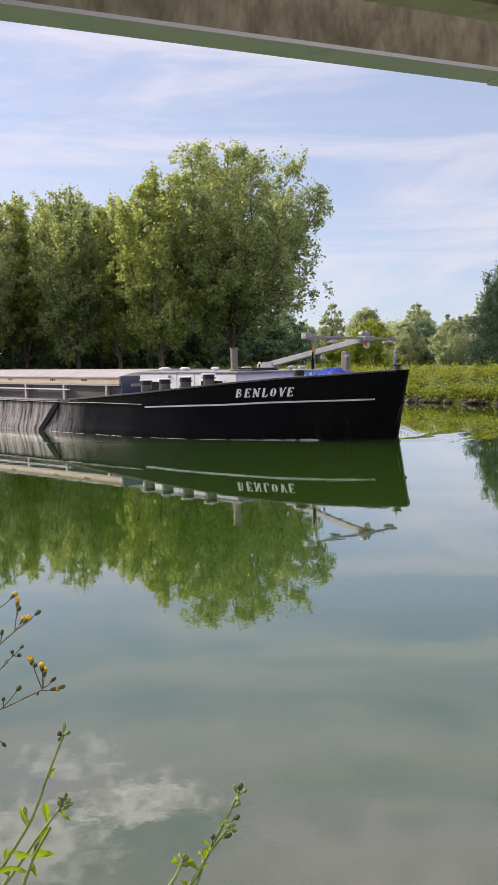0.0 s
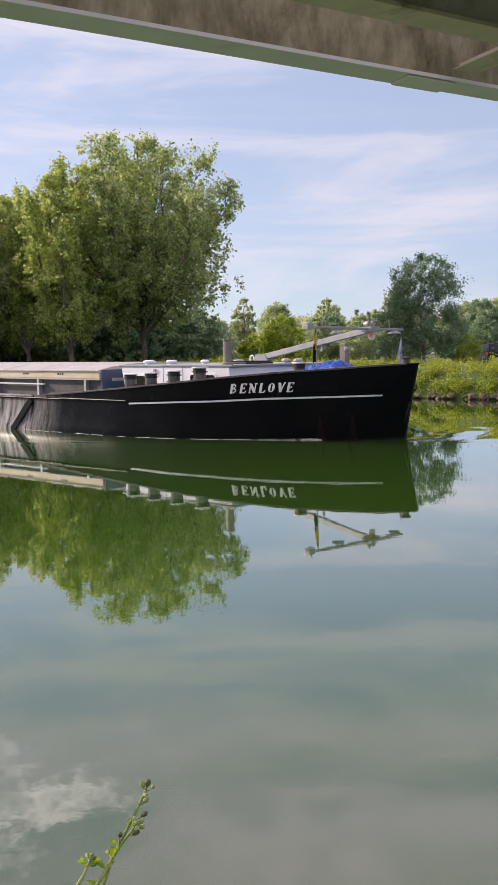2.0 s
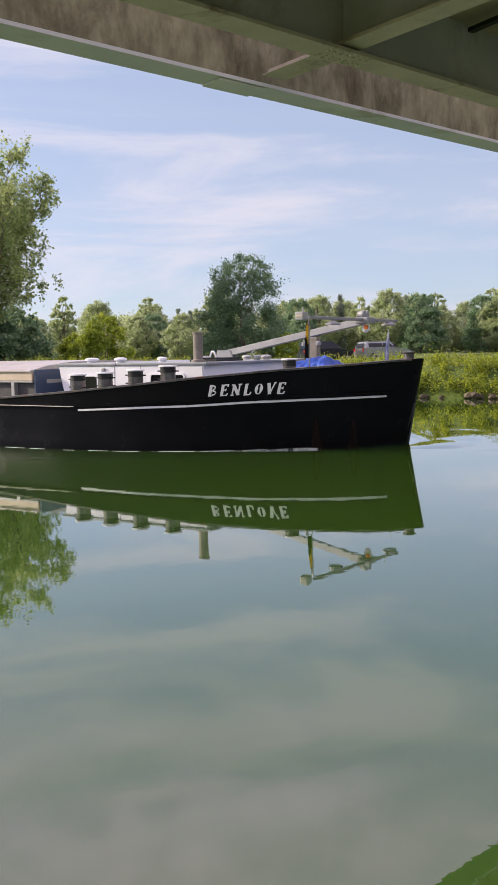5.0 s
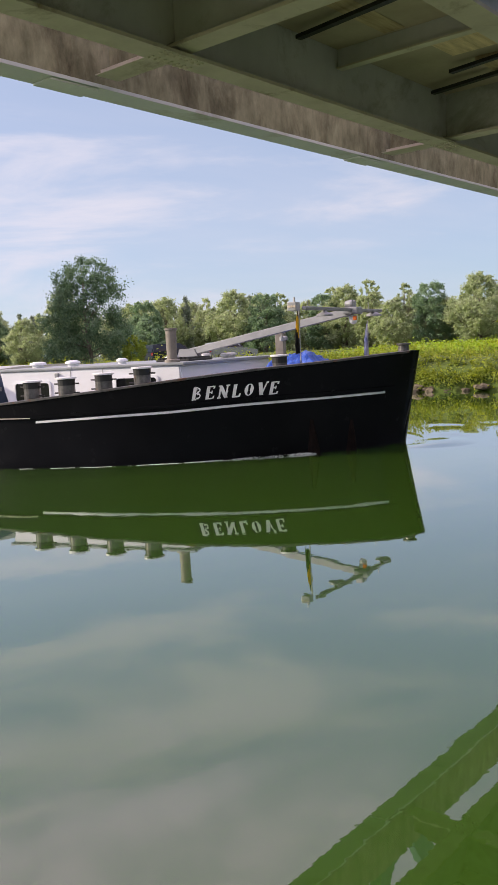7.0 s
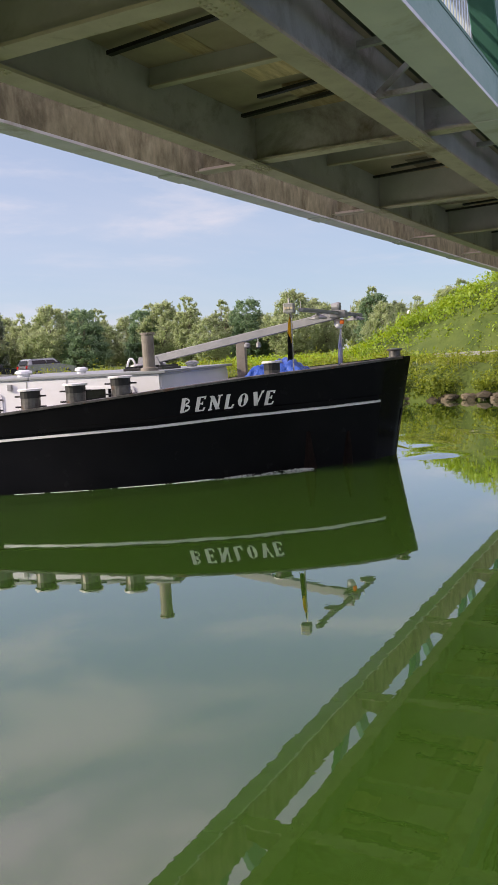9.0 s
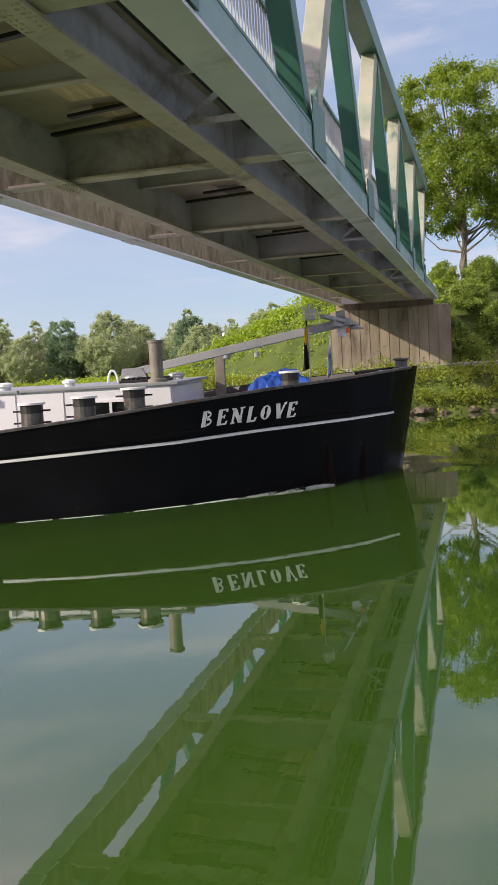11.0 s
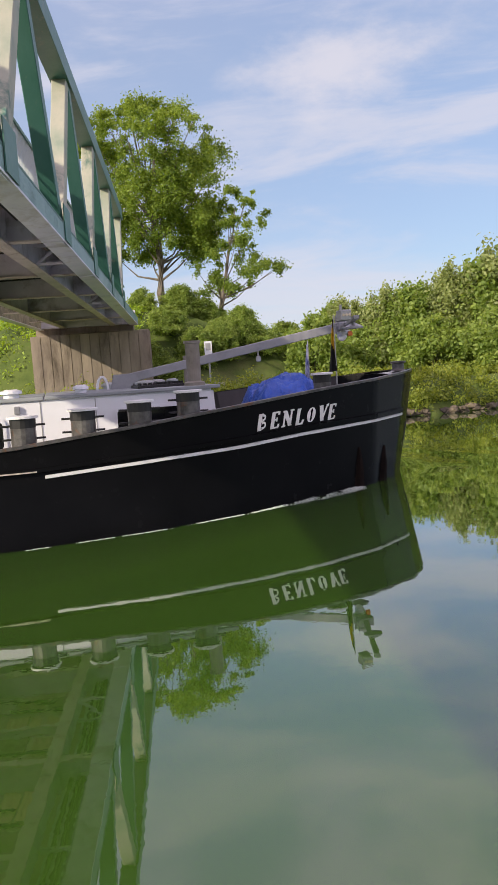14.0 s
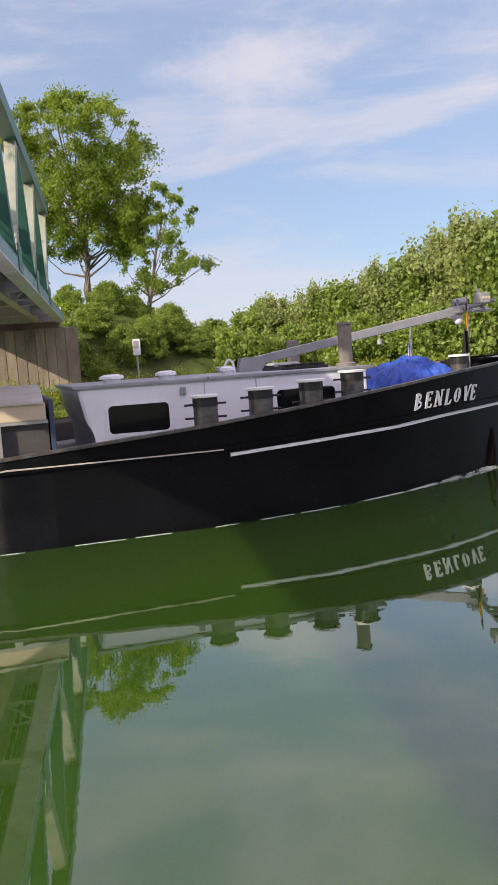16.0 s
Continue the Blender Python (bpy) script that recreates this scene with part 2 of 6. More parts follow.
M_WATER = water_mat()
M_GRASS = mat("grass_ground", (0.05, 0.085, 0.012), (0.12, 0.165, 0.03), 1.2, 0.95, bump=0.6, bump_scale=9, dist=0.05,
              stain=(0.10, 0.085, 0.04), stain_scale=0.25, stain_at=(0.52, 0.75))
# the beige streaks are sun patches on the steel, painted in
M_GREEN = mat("green_steel_paint", (0.040, 0.135, 0.100), (0.070, 0.180, 0.140), 1.5, 0.42, bump=0.08,
              stain=(0.30, 0.27, 0.19), stain_scale=2.2, stain_at=(0.58, 0.78), stretch=(1, 1, 0.16))
# paled: light thrown up by the water is put into this paint
M_GREEN_WATERLIT = mat("weathered_waterlit_green_paint", (0.60, 0.62, 0.70), (0.74, 0.75, 0.80), 1.2, 0.5, bump=0.1,
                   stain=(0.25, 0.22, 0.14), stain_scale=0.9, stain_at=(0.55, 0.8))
# chalky paint, with pale blue sky light put into its colour
M_GREEN_WORN_SKYLIT = mat("skylit_chalky_green_paint", (0.16, 0.29, 0.27), (0.30, 0.42, 0.41), 1.1, 0.5, bump=0.1,
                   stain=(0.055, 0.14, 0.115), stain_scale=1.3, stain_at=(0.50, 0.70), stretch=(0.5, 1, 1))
# dusty green, with the sun on rising diagonals put into the colour
M_DUSTY_SUNLIT = mat("sunlit_dusty_green_paint", (0.20, 0.27, 0.20), (0.50, 0.46, 0.36), 0.9, 0.6, bump=0.1,
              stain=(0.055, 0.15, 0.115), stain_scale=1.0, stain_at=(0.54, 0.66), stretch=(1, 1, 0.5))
M_STAINED = mat("rust_streaked_paint", (0.155, 0.15, 0.095), (0.40, 0.375, 0.26), 6.0, 0.75, bump=0.3,
                stain=(0.085, 0.07, 0.04), stain_scale=2.4, stain_at=(0.47, 0.70), stretch=(1.0, 1.0, 0.45))
M_GREY = mat("grey_steel_paint", (0.42, 0.41, 0.44), (0.58, 0.56, 0.59), 1.4, 0.55, bump=0.1,
             stain=(0.13, 0.10, 0.065), stain_scale=0.9, stain_at=(0.52, 0.75))
M_FLANGE = mat("dusty_flange", (0.47, 0.41, 0.36), (0.64, 0.57, 0.50), 2.0, 0.7, bump=0.2,
               stain=(0.17, 0.11, 0.06), stain_scale=1.5, stain_at=(0.55, 0.75))
M_CONCRETE = mat("stained_concrete", (0.17, 0.135, 0.10), (0.33, 0.275, 0.215), 1.0, 0.9, bump=0.5, bump_scale=25,
                 stain=(0.06, 0.045, 0.03), stain_scale=0.9, stain_at=(0.5, 0.72), stretch=(1, 1, 0.35))
M_DECK = mat("bridge_deck_underside", (0.36, 0.29, 0.23), (0.54, 0.45, 0.37), 0.8, 0.9, bump=0.4, bump_scale=20)
M_HULL = mat("black_hull_paint", (0.0035, 0.0036, 0.004), (0.007, 0.007, 0.0075), 1.0, 0.24, bump=0.05, bump_scale=4, dist=0.01, spec=0.06)


def hull_worn():
    """Black paint that is scraped to grey steel further aft, in upright streaks."""
    m = mat("scraped_hull_paint", (0.004, 0.0045, 0.006), (0.010, 0.010, 0.011), 1.0, 0.27, bump=0.15, bump_scale=10, dist=0.01, spec=0.06)
    t = m.node_tree
    ns, ln = t.nodes, t.links
    p = ns["Principled BSDF"]
    old = p.inputs["Base Color"].links[0].from_socket
    co = ns.new("ShaderNodeTexCoord")
    sep = ns.new("ShaderNodeSeparateXYZ")
    ln.new(co.outputs["Object"], sep.inputs[0])
    aft = ns.new("ShaderNodeMapRange")
    aft.inputs["From Min"].default_value, aft.inputs["From Max"].default_value = -8.9, -11.2
    ln.new(sep.outputs["X"], aft.inputs["Value"])
    mp = ns.new("ShaderNodeMapping"); mp.inputs["Scale"].default_value = (2.6, 1, 0.22)
    ln.new(co.outputs["Object"], mp.inputs[0])
    no = nd(t, "ShaderNodeTexNoise", Scale=2.2, Detail=9.0, Roughness=0.7)
    ln.new(mp.outputs[0], no.inputs["Vector"])
    ra = ns.new("ShaderNodeMapRange")
    ra.inputs["From Min"].default_value, ra.inputs["From Max"].default_value = 0.36, 0.58
    ln.new(no.outputs["Fac"], ra.inputs["Value"])
    mu = ns.new("ShaderNodeMath"); mu.operation = "MULTIPLY"
    ln.new(aft.outputs["Result"], mu.inputs[0]); ln.new(ra.outputs["Result"], mu.inputs[1])
    mx = ns.new("ShaderNodeMix"); mx.data_type = "RGBA"
    ln.new(mu.outputs[0], mx.inputs["Factor"]); ln.new(old, mx.inputs["A"])
    mx.inputs["B"].default_value = (0.38, 0.36, 0.34, 1)
    ln.new(mx.outputs["Result"], p.inputs["Base Color"])
    return m


M_HULL_WORN = hull_worn()
M_WHITE = mat("white_boat_paint", (0.74, 0.75, 0.78), (0.82, 0.82, 0.84), 0.8, 0.35, bump=0.04,
              stain=(0.55, 0.47, 0.38), stain_scale=1.1, stain_at=(0.66, 0.85))
M_LETTER = mat("white_lettering", (0.80, 0.79, 0.76), (0.86, 0.85, 0.82), 3, 0.45, bump=0.03)
M_STRIPE = mat("white_stripe", (0.66, 0.66, 0.66), (0.80, 0.80, 0.79), 3, 0.5, bump=0.1, stain=(0.25, 0.23, 0.2), stain_scale=2.5, stain_at=(0.6, 0.75))
M_GLASS = mat("dark_window_glass", (0.006, 0.007, 0.008), (0.012, 0.013, 0.014), 1, 0.06, bump=0)
M_BLUE = mat("blue_tarpaulin", (0.018, 0.065, 0.34), (0.035, 0.11, 0.50), 2.5, 0.36, bump=0.9, bump_scale=5, dist=0.07)
M_HATCH = mat("hatch_cover_aluminium", (0.48, 0.46, 0.44), (0.60, 0.57, 0.53), 1.4, 0.4, metal=0.35, bump=0.1,
              stain=(0.38, 0.30, 0.2), stain_scale=1.0, stain_at=(0.5, 0.8))
M_COAMING = mat("cream_coaming_paint", (0.56, 0.46, 0.32), (0.68, 0.58, 0.43), 1.2, 0.6, bump=0.15,
                stain=(0.30, 0.19, 0.09), stain_scale=1.8, stain_at=(0.6, 0.78))
M_ALU = mat("bare_aluminium", (0.25, 0.255, 0.265), (0.36, 0.36, 0.37), 3, 0.55, metal=0.4, bump=0.06)
M_STEELGREY = mat("galvanised_steel", (0.32, 0.32, 0.31), (0.46, 0.46, 0.45), 3, 0.5, metal=0.5, bump=0.1)
M_BOLLARD = mat("worn_bollard_steel", (0.045, 0.043, 0.04), (0.17, 0.16, 0.15), 6, 0.35, metal=0.3, bump=0.2,
                stain=(0.18, 0.075, 0.03), stain_scale=4, stain_at=(0.56, 0.7))
M_BLACK = mat("black_paint", (0.012, 0.012, 0.012), (0.025, 0.024, 0.023), 3, 0.5, bump=0.1)
M_DARKBLUE = mat("dark_blue_paint", (0.035, 0.055, 0.10), (0.05, 0.075, 0.13), 2, 0.4, bump=0.05)
M_RUST = mat("rust", (0.005, 0.004, 0.0035), (0.016, 0.010, 0.008), 8, 0.95, bump=0.3, spec=0.08)
M_BARK = mat("bark", (0.09, 0.075, 0.06), (0.25, 0.21, 0.165), 5, 0.9, bump=0.8, bump_scale=14, stretch=(1, 1, 0.3), dist=0.03)
M_LEAF_ASH = leaf_mat("poplar_leaves", (0.115, 0.185, 0.070), (0.48, 0.56, 0.25), 0.54)
M_LEAF_OLIVE = leaf_mat("olive_leaves", (0.062, 0.13, 0.020), (0.31, 0.42, 0.075), 0.5)
# paled and blued: haze put into the leaf colour
M_LEAF_DARK = leaf_mat("maple_leaves", (0.105, 0.185, 0.105), (0.29, 0.40, 0.235), 0.48)
M_LEAF_YELLOW = leaf_mat("sunny_leaves", (0.13, 0.20, 0.052), (0.50, 0.58, 0.21), 0.54)
M_LEAF_BUSH = leaf_mat("bush_leaves", (0.10, 0.18, 0.034), (0.38, 0.49, 0.125), 0.52)
# the blue of the haze is mixed into this leaf colour
M_LEAF_MAPLE = leaf_mat("field_maple_leaves", (0.070, 0.135, 0.078), (0.23, 0.33, 0.185), 0.45)
# distance haze is painted into these two, as paler and greyer greens
M_LEAF_FAR_HAZE = leaf_mat("far_leaves_hazed", (0.27, 0.34, 0.19), (0.50, 0.57, 0.33), 0.55)
M_LEAF_PINE_HAZE = leaf_mat("conifer_needles_hazed", (0.19, 0.24, 0.18), (0.31, 0.36, 0.26), 0.4)
M_BLADE = leaf_mat("grass_blades", (0.22, 0.27, 0.04), (0.50, 0.52, 0.13), 0.5)
M_REED = leaf_mat("bank_plants", (0.10, 0.155, 0.025), (0.36, 0.43, 0.085), 0.55)
M_LEAF_GOLD = leaf_mat("golden_leaves", (0.18, 0.27, 0.04), (0.44, 0.53, 0.12), 0.5)
M_LEAF_PALE = leaf_mat("pale_shrub_leaves", (0.17, 0.235, 0.075), (0.44, 0.50, 0.20), 0.5)

# ---- mesh helpers ----
def solid(name, bm, material, parent=None, label="", smooth=False):
    me = bpy.data.meshes.new(name)
    bmesh.ops.recalc_face_normals(bm, faces=bm.faces)
    bm.to_mesh(me)
    bm.free()
    me.materials.append(material)
    if smooth:
        me.polygons.foreach_set("use_smooth", [True] * len(me.polygons))
    ob = new(name, me)
    if parent:
        ob.parent = parent
    return tagged(ob, label=label)


part = solid


def raw(name, verts, faces, material, parent=None, label="", smooth=False):
    me = bpy.data.meshes.new(name)
    me.from_pydata([tuple(v) for v in verts], [], [tuple(q) for q in faces])
    me.materials.append(material)
    if smooth:
        me.polygons.foreach_set("use_smooth", [True] * len(me.polygons))
    me.update()
    ob = new(name, me)
    if parent:
        ob.parent = parent
    return tagged(ob, label=label)


def box(bm, lo, hi, bevel=0.0):
    r = bmesh.ops.create_cube(bm, size=1.0)
    vs = r["verts"]
    c = [(a + b) / 2 for a, b in zip(lo, hi)]
    s = [abs(b - a) for a, b in zip(lo, hi)]
    for v in vs:
        v.co = Vector((v.co.x * s[0] + c[0], v.co.y * s[1] + c[1], v.co.z * s[2] + c[2]))
    if bevel:
        es = list({e for v in vs for e in v.link_edges})
        bmesh.ops.bevel(bm, geom=es, offset=bevel, segments=2, affect="EDGES", profile=0.6)
    return vs


def beam(bm, a, b, w, h, up=(0, 0, 1), bevel=0.0):
    """A bar of width w and height h from a to b."""
    a, b = Vector(a), Vector(b)
    x = (b - a).normalized()
    y = Vector(up).cross(x).normalized()
    z = x.cross(y)
    m = Matrix((x, y, z)).transposed().to_4x4()
    m.translation = (a + b) / 2
    r = bmesh.ops.create_cube(bm, size=1.0)
    for v in r["verts"]:
        v.co = m @ Vector((v.co.x * (b - a).length, v.co.y * w, v.co.z * h))
    if bevel:
        es = list({e for v in r["verts"] for e in v.link_edges})
        bmesh.ops.bevel(bm, geom=es, offset=bevel, segments=1, affect="EDGES")


def rod(bm, a, b, r1, r2=None, n=12, caps=True):
    a, b = Vector(a), Vector(b)
    r2 = r1 if r2 is None else r2
    m = (b - a).to_track_quat("Z", "Y").to_matrix().to_4x4()
    m.translation = (a + b) / 2
    bmesh.ops.create_cone(bm, cap_ends=caps, segments=n, radius1=r1, radius2=max(r2, 1e-4), depth=(b - a).length, matrix=m)


def turned(bm, profile, n=20, at=(0, 0, 0)):
    """A turned body: profile of (radius, height)."""
    rings = [[bm.verts.new((at[0] + r * math.cos(2 * math.pi * k / n), at[1] + r * math.sin(2 * math.pi * k / n), at[2] + z))
              for k in range(n)] for r, z in profile]
    for lo, hi in zip(rings, rings[1:]):
        for k in range(n):
            bm.faces.new((lo[k], lo[(k + 1) % n], hi[(k + 1) % n], hi[k]))
    bm.faces.new(rings[0][::-1])
    bm.faces.new(rings[-1])


def empty(name, m=None):
    ob = new(name)
    ob.empty_display_size = 0.2
    if m is not None:
        ob.matrix_world = m
    return ob

# ---- ground and water ----
FAR = [(-900, 900), (-75, 118), (-30, 67), (-11.4, 66.7), (8.2, 41.7), (12.9, 36.2), (17.3, 30.7), (21.4, 24.8), (23.8, 19), (25.2, 13.5), (27.3, 8.7), (28.7, 3.8), (31.6, -1.1), (35.8, -9.1), (44.9, -31.2), (60, -120), (300, -1100)]
NEAR_RUN = [-1000, -75, -50, -32, -18, -12, -7, -3, 0, 3, 7, 12, 18, 28, 45, 130, 1100]
ACROSS = Vector((0.82, 0.57, 0))
NEAR = [(Vector((0.45, 0.31, 0)) + Vector((0.57, -0.82, 0)) * q)[:2] for q in NEAR_RUN]


def densify(ps, step=1.2, reach=60):
    """Points along a line of corners, smoothed, close together near the camera."""
    out = []
    n = len(ps)
    for i in range(n - 1):
        p0, p1, p2, p3 = (Vector((*ps[min(max(k, 0), n - 1)], 0)) for k in (i - 1, i, i + 1, i + 2))
        length = (p2 - p1).length
        k = max(1, int(length / step)) if min(p1.length, p2.length) < reach and length < 60 else 2
        for j in range(k):
            u = j / k
            if length < 60:
                q = 0.5 * ((2 * p1) + (p2 - p0) * u + (2 * p0 - 5 * p1 + 4 * p2 - p3) * u * u + (3 * p1 - p0 - 3 * p2 + p3) * u ** 3)
                if (p1 - p0).length > 100 or (p3 - p2).length > 100:
                    q = p1.lerp(p2, u)
            else:
                q = p1.lerp(p2, u)
            out.append(q)
    out.append(Vector((*ps[-1], 0)))
    return out


FAR_LINE = densify(FAR)
VH, SH = Vector((0.92888, 0.37037, 0)), Vector((0.37037, -0.92888, 0))   # along the bridge, and to its right
RAMP_Z = 5.0


def land(p):
    """The height of the far land: flat fields, and the bridge's ramp behind the pier."""
    a, s = p.dot(VH), p.dot(SH) + 3.8
    z = 1.3 + 0.12 * noise.noise(p * 0.3) + 0.25 * noise.noise(p * 0.05)
    z -= 0.1 * math.exp(-((p.x - 28.9) ** 2 + (p.y - 61.8) ** 2) / 95)      # a hollow where the cars stand
    off = max(abs(s) - 3.5, 0)
    start = min(max((a - 35.5 - off * 0.15) / 3.5, 0), 1)
    bank = max(RAMP_Z - off * 0.42, 0) * start * start * (3 - 2 * start)
    fall = min(max((a - 60) / 120, 0), 1)
    return max(z, bank * (1 - fall) + z * fall)


def ground():
    verts, faces = [], []
    offs = [-6, -2.5, -0.7, 0, 0.25, 0.6, 1.2, 2, 3, 4.2, 5.5, 7, 9, 11, 13, 15.5, 18, 21, 25, 30, 38, 50, 80, 150, 400, 2600]
    n = len(FAR_LINE)
    for i, p in enumerate(FAR_LINE):
        tan = (FAR_LINE[min(i + 2, n - 1)] - FAR_LINE[max(i - 2, 0)]).normalized()
        out = Vector((-tan.y, tan.x, 0))
        for d in offs:
            q = p + out * (d + (0.35 * noise.noise(p * 0.7) if d > -1 else 0))
            if d <= -2:
                z = -1.8
            elif d < 0:
                z = -0.6
            else:
                top = land(q)
                z = -0.12 + (top + 0.12) * min(1, d / 1.2) ** 0.7 + (0.08 * noise.noise(q * 1.3) if d < 60 else 0)
            verts.append((q.x, q.y, z))
    k = len(offs)
    for i in range(n - 1):
        for j in range(k - 1):
            a = i * k + j
            faces.append((a, a + 1, a + k + 1, a + k))
    # the near bank, and the bed between
    base = len(verts)
    noffs = [8.0, 3.0, 0.5, 0.0, -0.15, -0.4, -0.8, -2, -5, -15, -60, -400, -2600]
    for q in NEAR_RUN:
        p = Vector((0.45, 0.31, 0)) + Vector((0.57, -0.82, 0)) * q
        for d in noffs:
            r = p + ACROSS * d
            z = -1.8 if d > 2 else -0.5 if d > 0.2 else -0.05 if d == 0 else 0.42 * min(1, -d / 0.5) + 0.05 * noise.noise(r)
            verts.append((r.x, r.y, z))
    m = len(noffs)
    for i in range(len(NEAR_RUN) - 1):
        for j in range(m - 1):
            a = base + i * m + j
            faces.append((a, a + m, a + m + 1, a + 1))
    ob = raw("ground", verts, faces, M_GRASS, smooth=True)
    return tagged(ob, label="grassy canal banks and flat fields", kind="structure")


ground()
bed = raw("canal_bed", [(-2600, -2600, -1.9), (2600, -2600, -1.9), (2600, 2600, -1.9), (-2600, 2600, -1.9)], [(0, 1, 2, 3)], M_GRASS)
tagged(bed, label="muddy canal bed under the water", kind="structure")


def water():
    ob = raw("water", [(-2500, -2500, 0), (2500, -2500, 0), (2500, 2500, 0), (-2500, 2500, 0)], [(0, 1, 2, 3)], M_WATER)
    return tagged(ob, label="calm green canal water with soft ripples", kind="structure")


water()

# ---- the bridge ----
Z0 = 4.16                           # underside of the chords beside the camera
BANK = 0.0099                       # the deck leans a little to the right
BR = Matrix.Translation((0, 0, Z0)) @ Matrix((VH, -SH, Vector((0, 0, 1)))).transposed().to_4x4() @ Matrix.Rotation(BANK, 4, "X") @ Matrix.Scale(0.972, 4)
A0, A1 = -9.0, 36.6                 # ends along the bridge
LEFT, RIGHT = (5.94, 5.66), (2.02, 1.67)     # chords, metres to the left of the camera's line
CH = 0.30
NODE = 4.62
NODES = [0.45 + NODE * k for k in range(-2, 9)]


def bridge():
    root = empty("truss_bridge", BR)
    tagged(root, "green riveted steel truss bridge with grey underside over the canal", "bridge")
    for side, (y0, y1) in (("far", LEFT), ("near", RIGHT)):
        inner, outer = (y1, y0) if side == "far" else (y0, y1)
        lo, hi = min(y0, y1), max(y0, y1)
        bm = bmesh.new()
        box(bm, (A0, lo, -0.0), (A1, hi, 0.03))
        plate = part("chord_bottom_plate", bm, M_GREEN_WATERLIT, root, "weathered green plate with water light painted in")
        bm = bmesh.new()
        wy = outer - 0.03 if side == "far" else outer + 0.005
        box(bm, (A0, wy, 0.03), (A1, wy + 0.025, CH))
        part("chord_outer_web", bm, M_GREEN if side == "far" else M_GREEN_WORN_SKYLIT, root, "" if side == "far" else "chalky green outer face, sky light painted in")
        bm = bmesh.new()
        iy = inner + 0.02 if side == "far" else inner - 0.045
        box(bm, (A0, iy, 0.03), (A1, iy + 0.025, 0.66 if side == "far" else CH))
        part("chord_inner_web", bm, M_STAINED if side == "far" else M_GREEN, root, "rust-streaked inner face" if side == "far" else "")
        bm = bmesh.new()
        box(bm, (A0, lo + (0.05 if side == "far" else 0), CH), (A1, hi, CH + 0.03))
        part("chord_top_plate", bm, M_GREEN, root)
        # upper chord
        bm = bmesh.new()
        box(bm, (NODES[1] + NODE / 2 - 0.3, lo, 3.35), (NODES[8] + NODE / 2 + 0.3, hi, 3.75), 0.01)
        part("upper_chord", bm, M_GREEN, root)
        mid = (lo + hi) / 2
        for k in range(1, 9):
            a = NODES[k]
            for top in (a - NODE / 2, a + NODE / 2):
                if top < NODES[1] + 0.1 or top > NODES[8] + NODE / 2 + 0.1:
                    continue
                bm = bmesh.new()
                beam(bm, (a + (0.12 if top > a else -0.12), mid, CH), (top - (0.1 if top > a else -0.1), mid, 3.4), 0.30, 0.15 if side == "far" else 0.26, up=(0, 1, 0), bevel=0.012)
                # near diagonals that rise away take the colour with painted sun
                part("diagonal", bm, M_DUSTY_SUNLIT if side == "near" and top > a else M_GREEN, root, "dusty diagonal with sunlight painted in" if side == "near" and top > a else "")
            bm = bmesh.new()
            gy = outer + (0.012 if side == "far" else -0.012)
            box(bm, (a - 0.36, gy - 0.008, 0.04), (a + 0.36, gy + 0.008, 0.62))
            part("gusset_plate", bm, M_GREEN, root)
    return root


BRIDGE = bridge()


def underside(root):
    # stringers
    for y in (4.80, 2.72):
        bm = bmesh.new()
        box(bm, (A0, y - 0.012, 0.06), (A1, y + 0.012, 0.62))
        part("stringer_web", bm, M_GREY, root)
        bm = bmesh.new()
        box(bm, (A0, y - 0.12, 0.03), (A1, y + 0.12, 0.058))
        part("stringer_flange", bm, M_FLANGE, root, "dusty bottom flange")
    for a in NODES:
        bm = bmesh.new()
        box(bm, (a - 0.012, 2.05, 0.12), (a + 0.012, 4.785, 0.62))
        part("cross_beam_web", bm, M_GREY, root)
        bm = bmesh.new()
        v = [bm.verts.new((a + d, y, z)) for d in (-0.012, 0.012) for y, z in ((4.815, 0.12), (5.56, 0.12), (5.56, 0.34), (4.815, 0.60))]
        bm.faces.new(v[:4]); bm.faces.new(v[4:][::-1])
        for k in range(4):
            bm.faces.new((v[k], v[(k + 1) % 4], v[4 + (k + 1) % 4], v[4 + k]))
        part("bracket_plate", bm, M_STAINED, root, "stained bracket plate")
        bm = bmesh.new()
        box(bm, (a - 0.11, 2.04, 0.085), (a + 0.11, 5.57, 0.112))
        part("cross_beam_flange", bm, M_FLANGE, root, "dusty bottom flange")
    bm = bmesh.new()
    box(bm, (A0, 2.60, 0.62), (A1, 4.92, 0.80))
    part("deck_slab", bm, M_DECK, root, "brown concrete deck")


underside(BRIDGE)


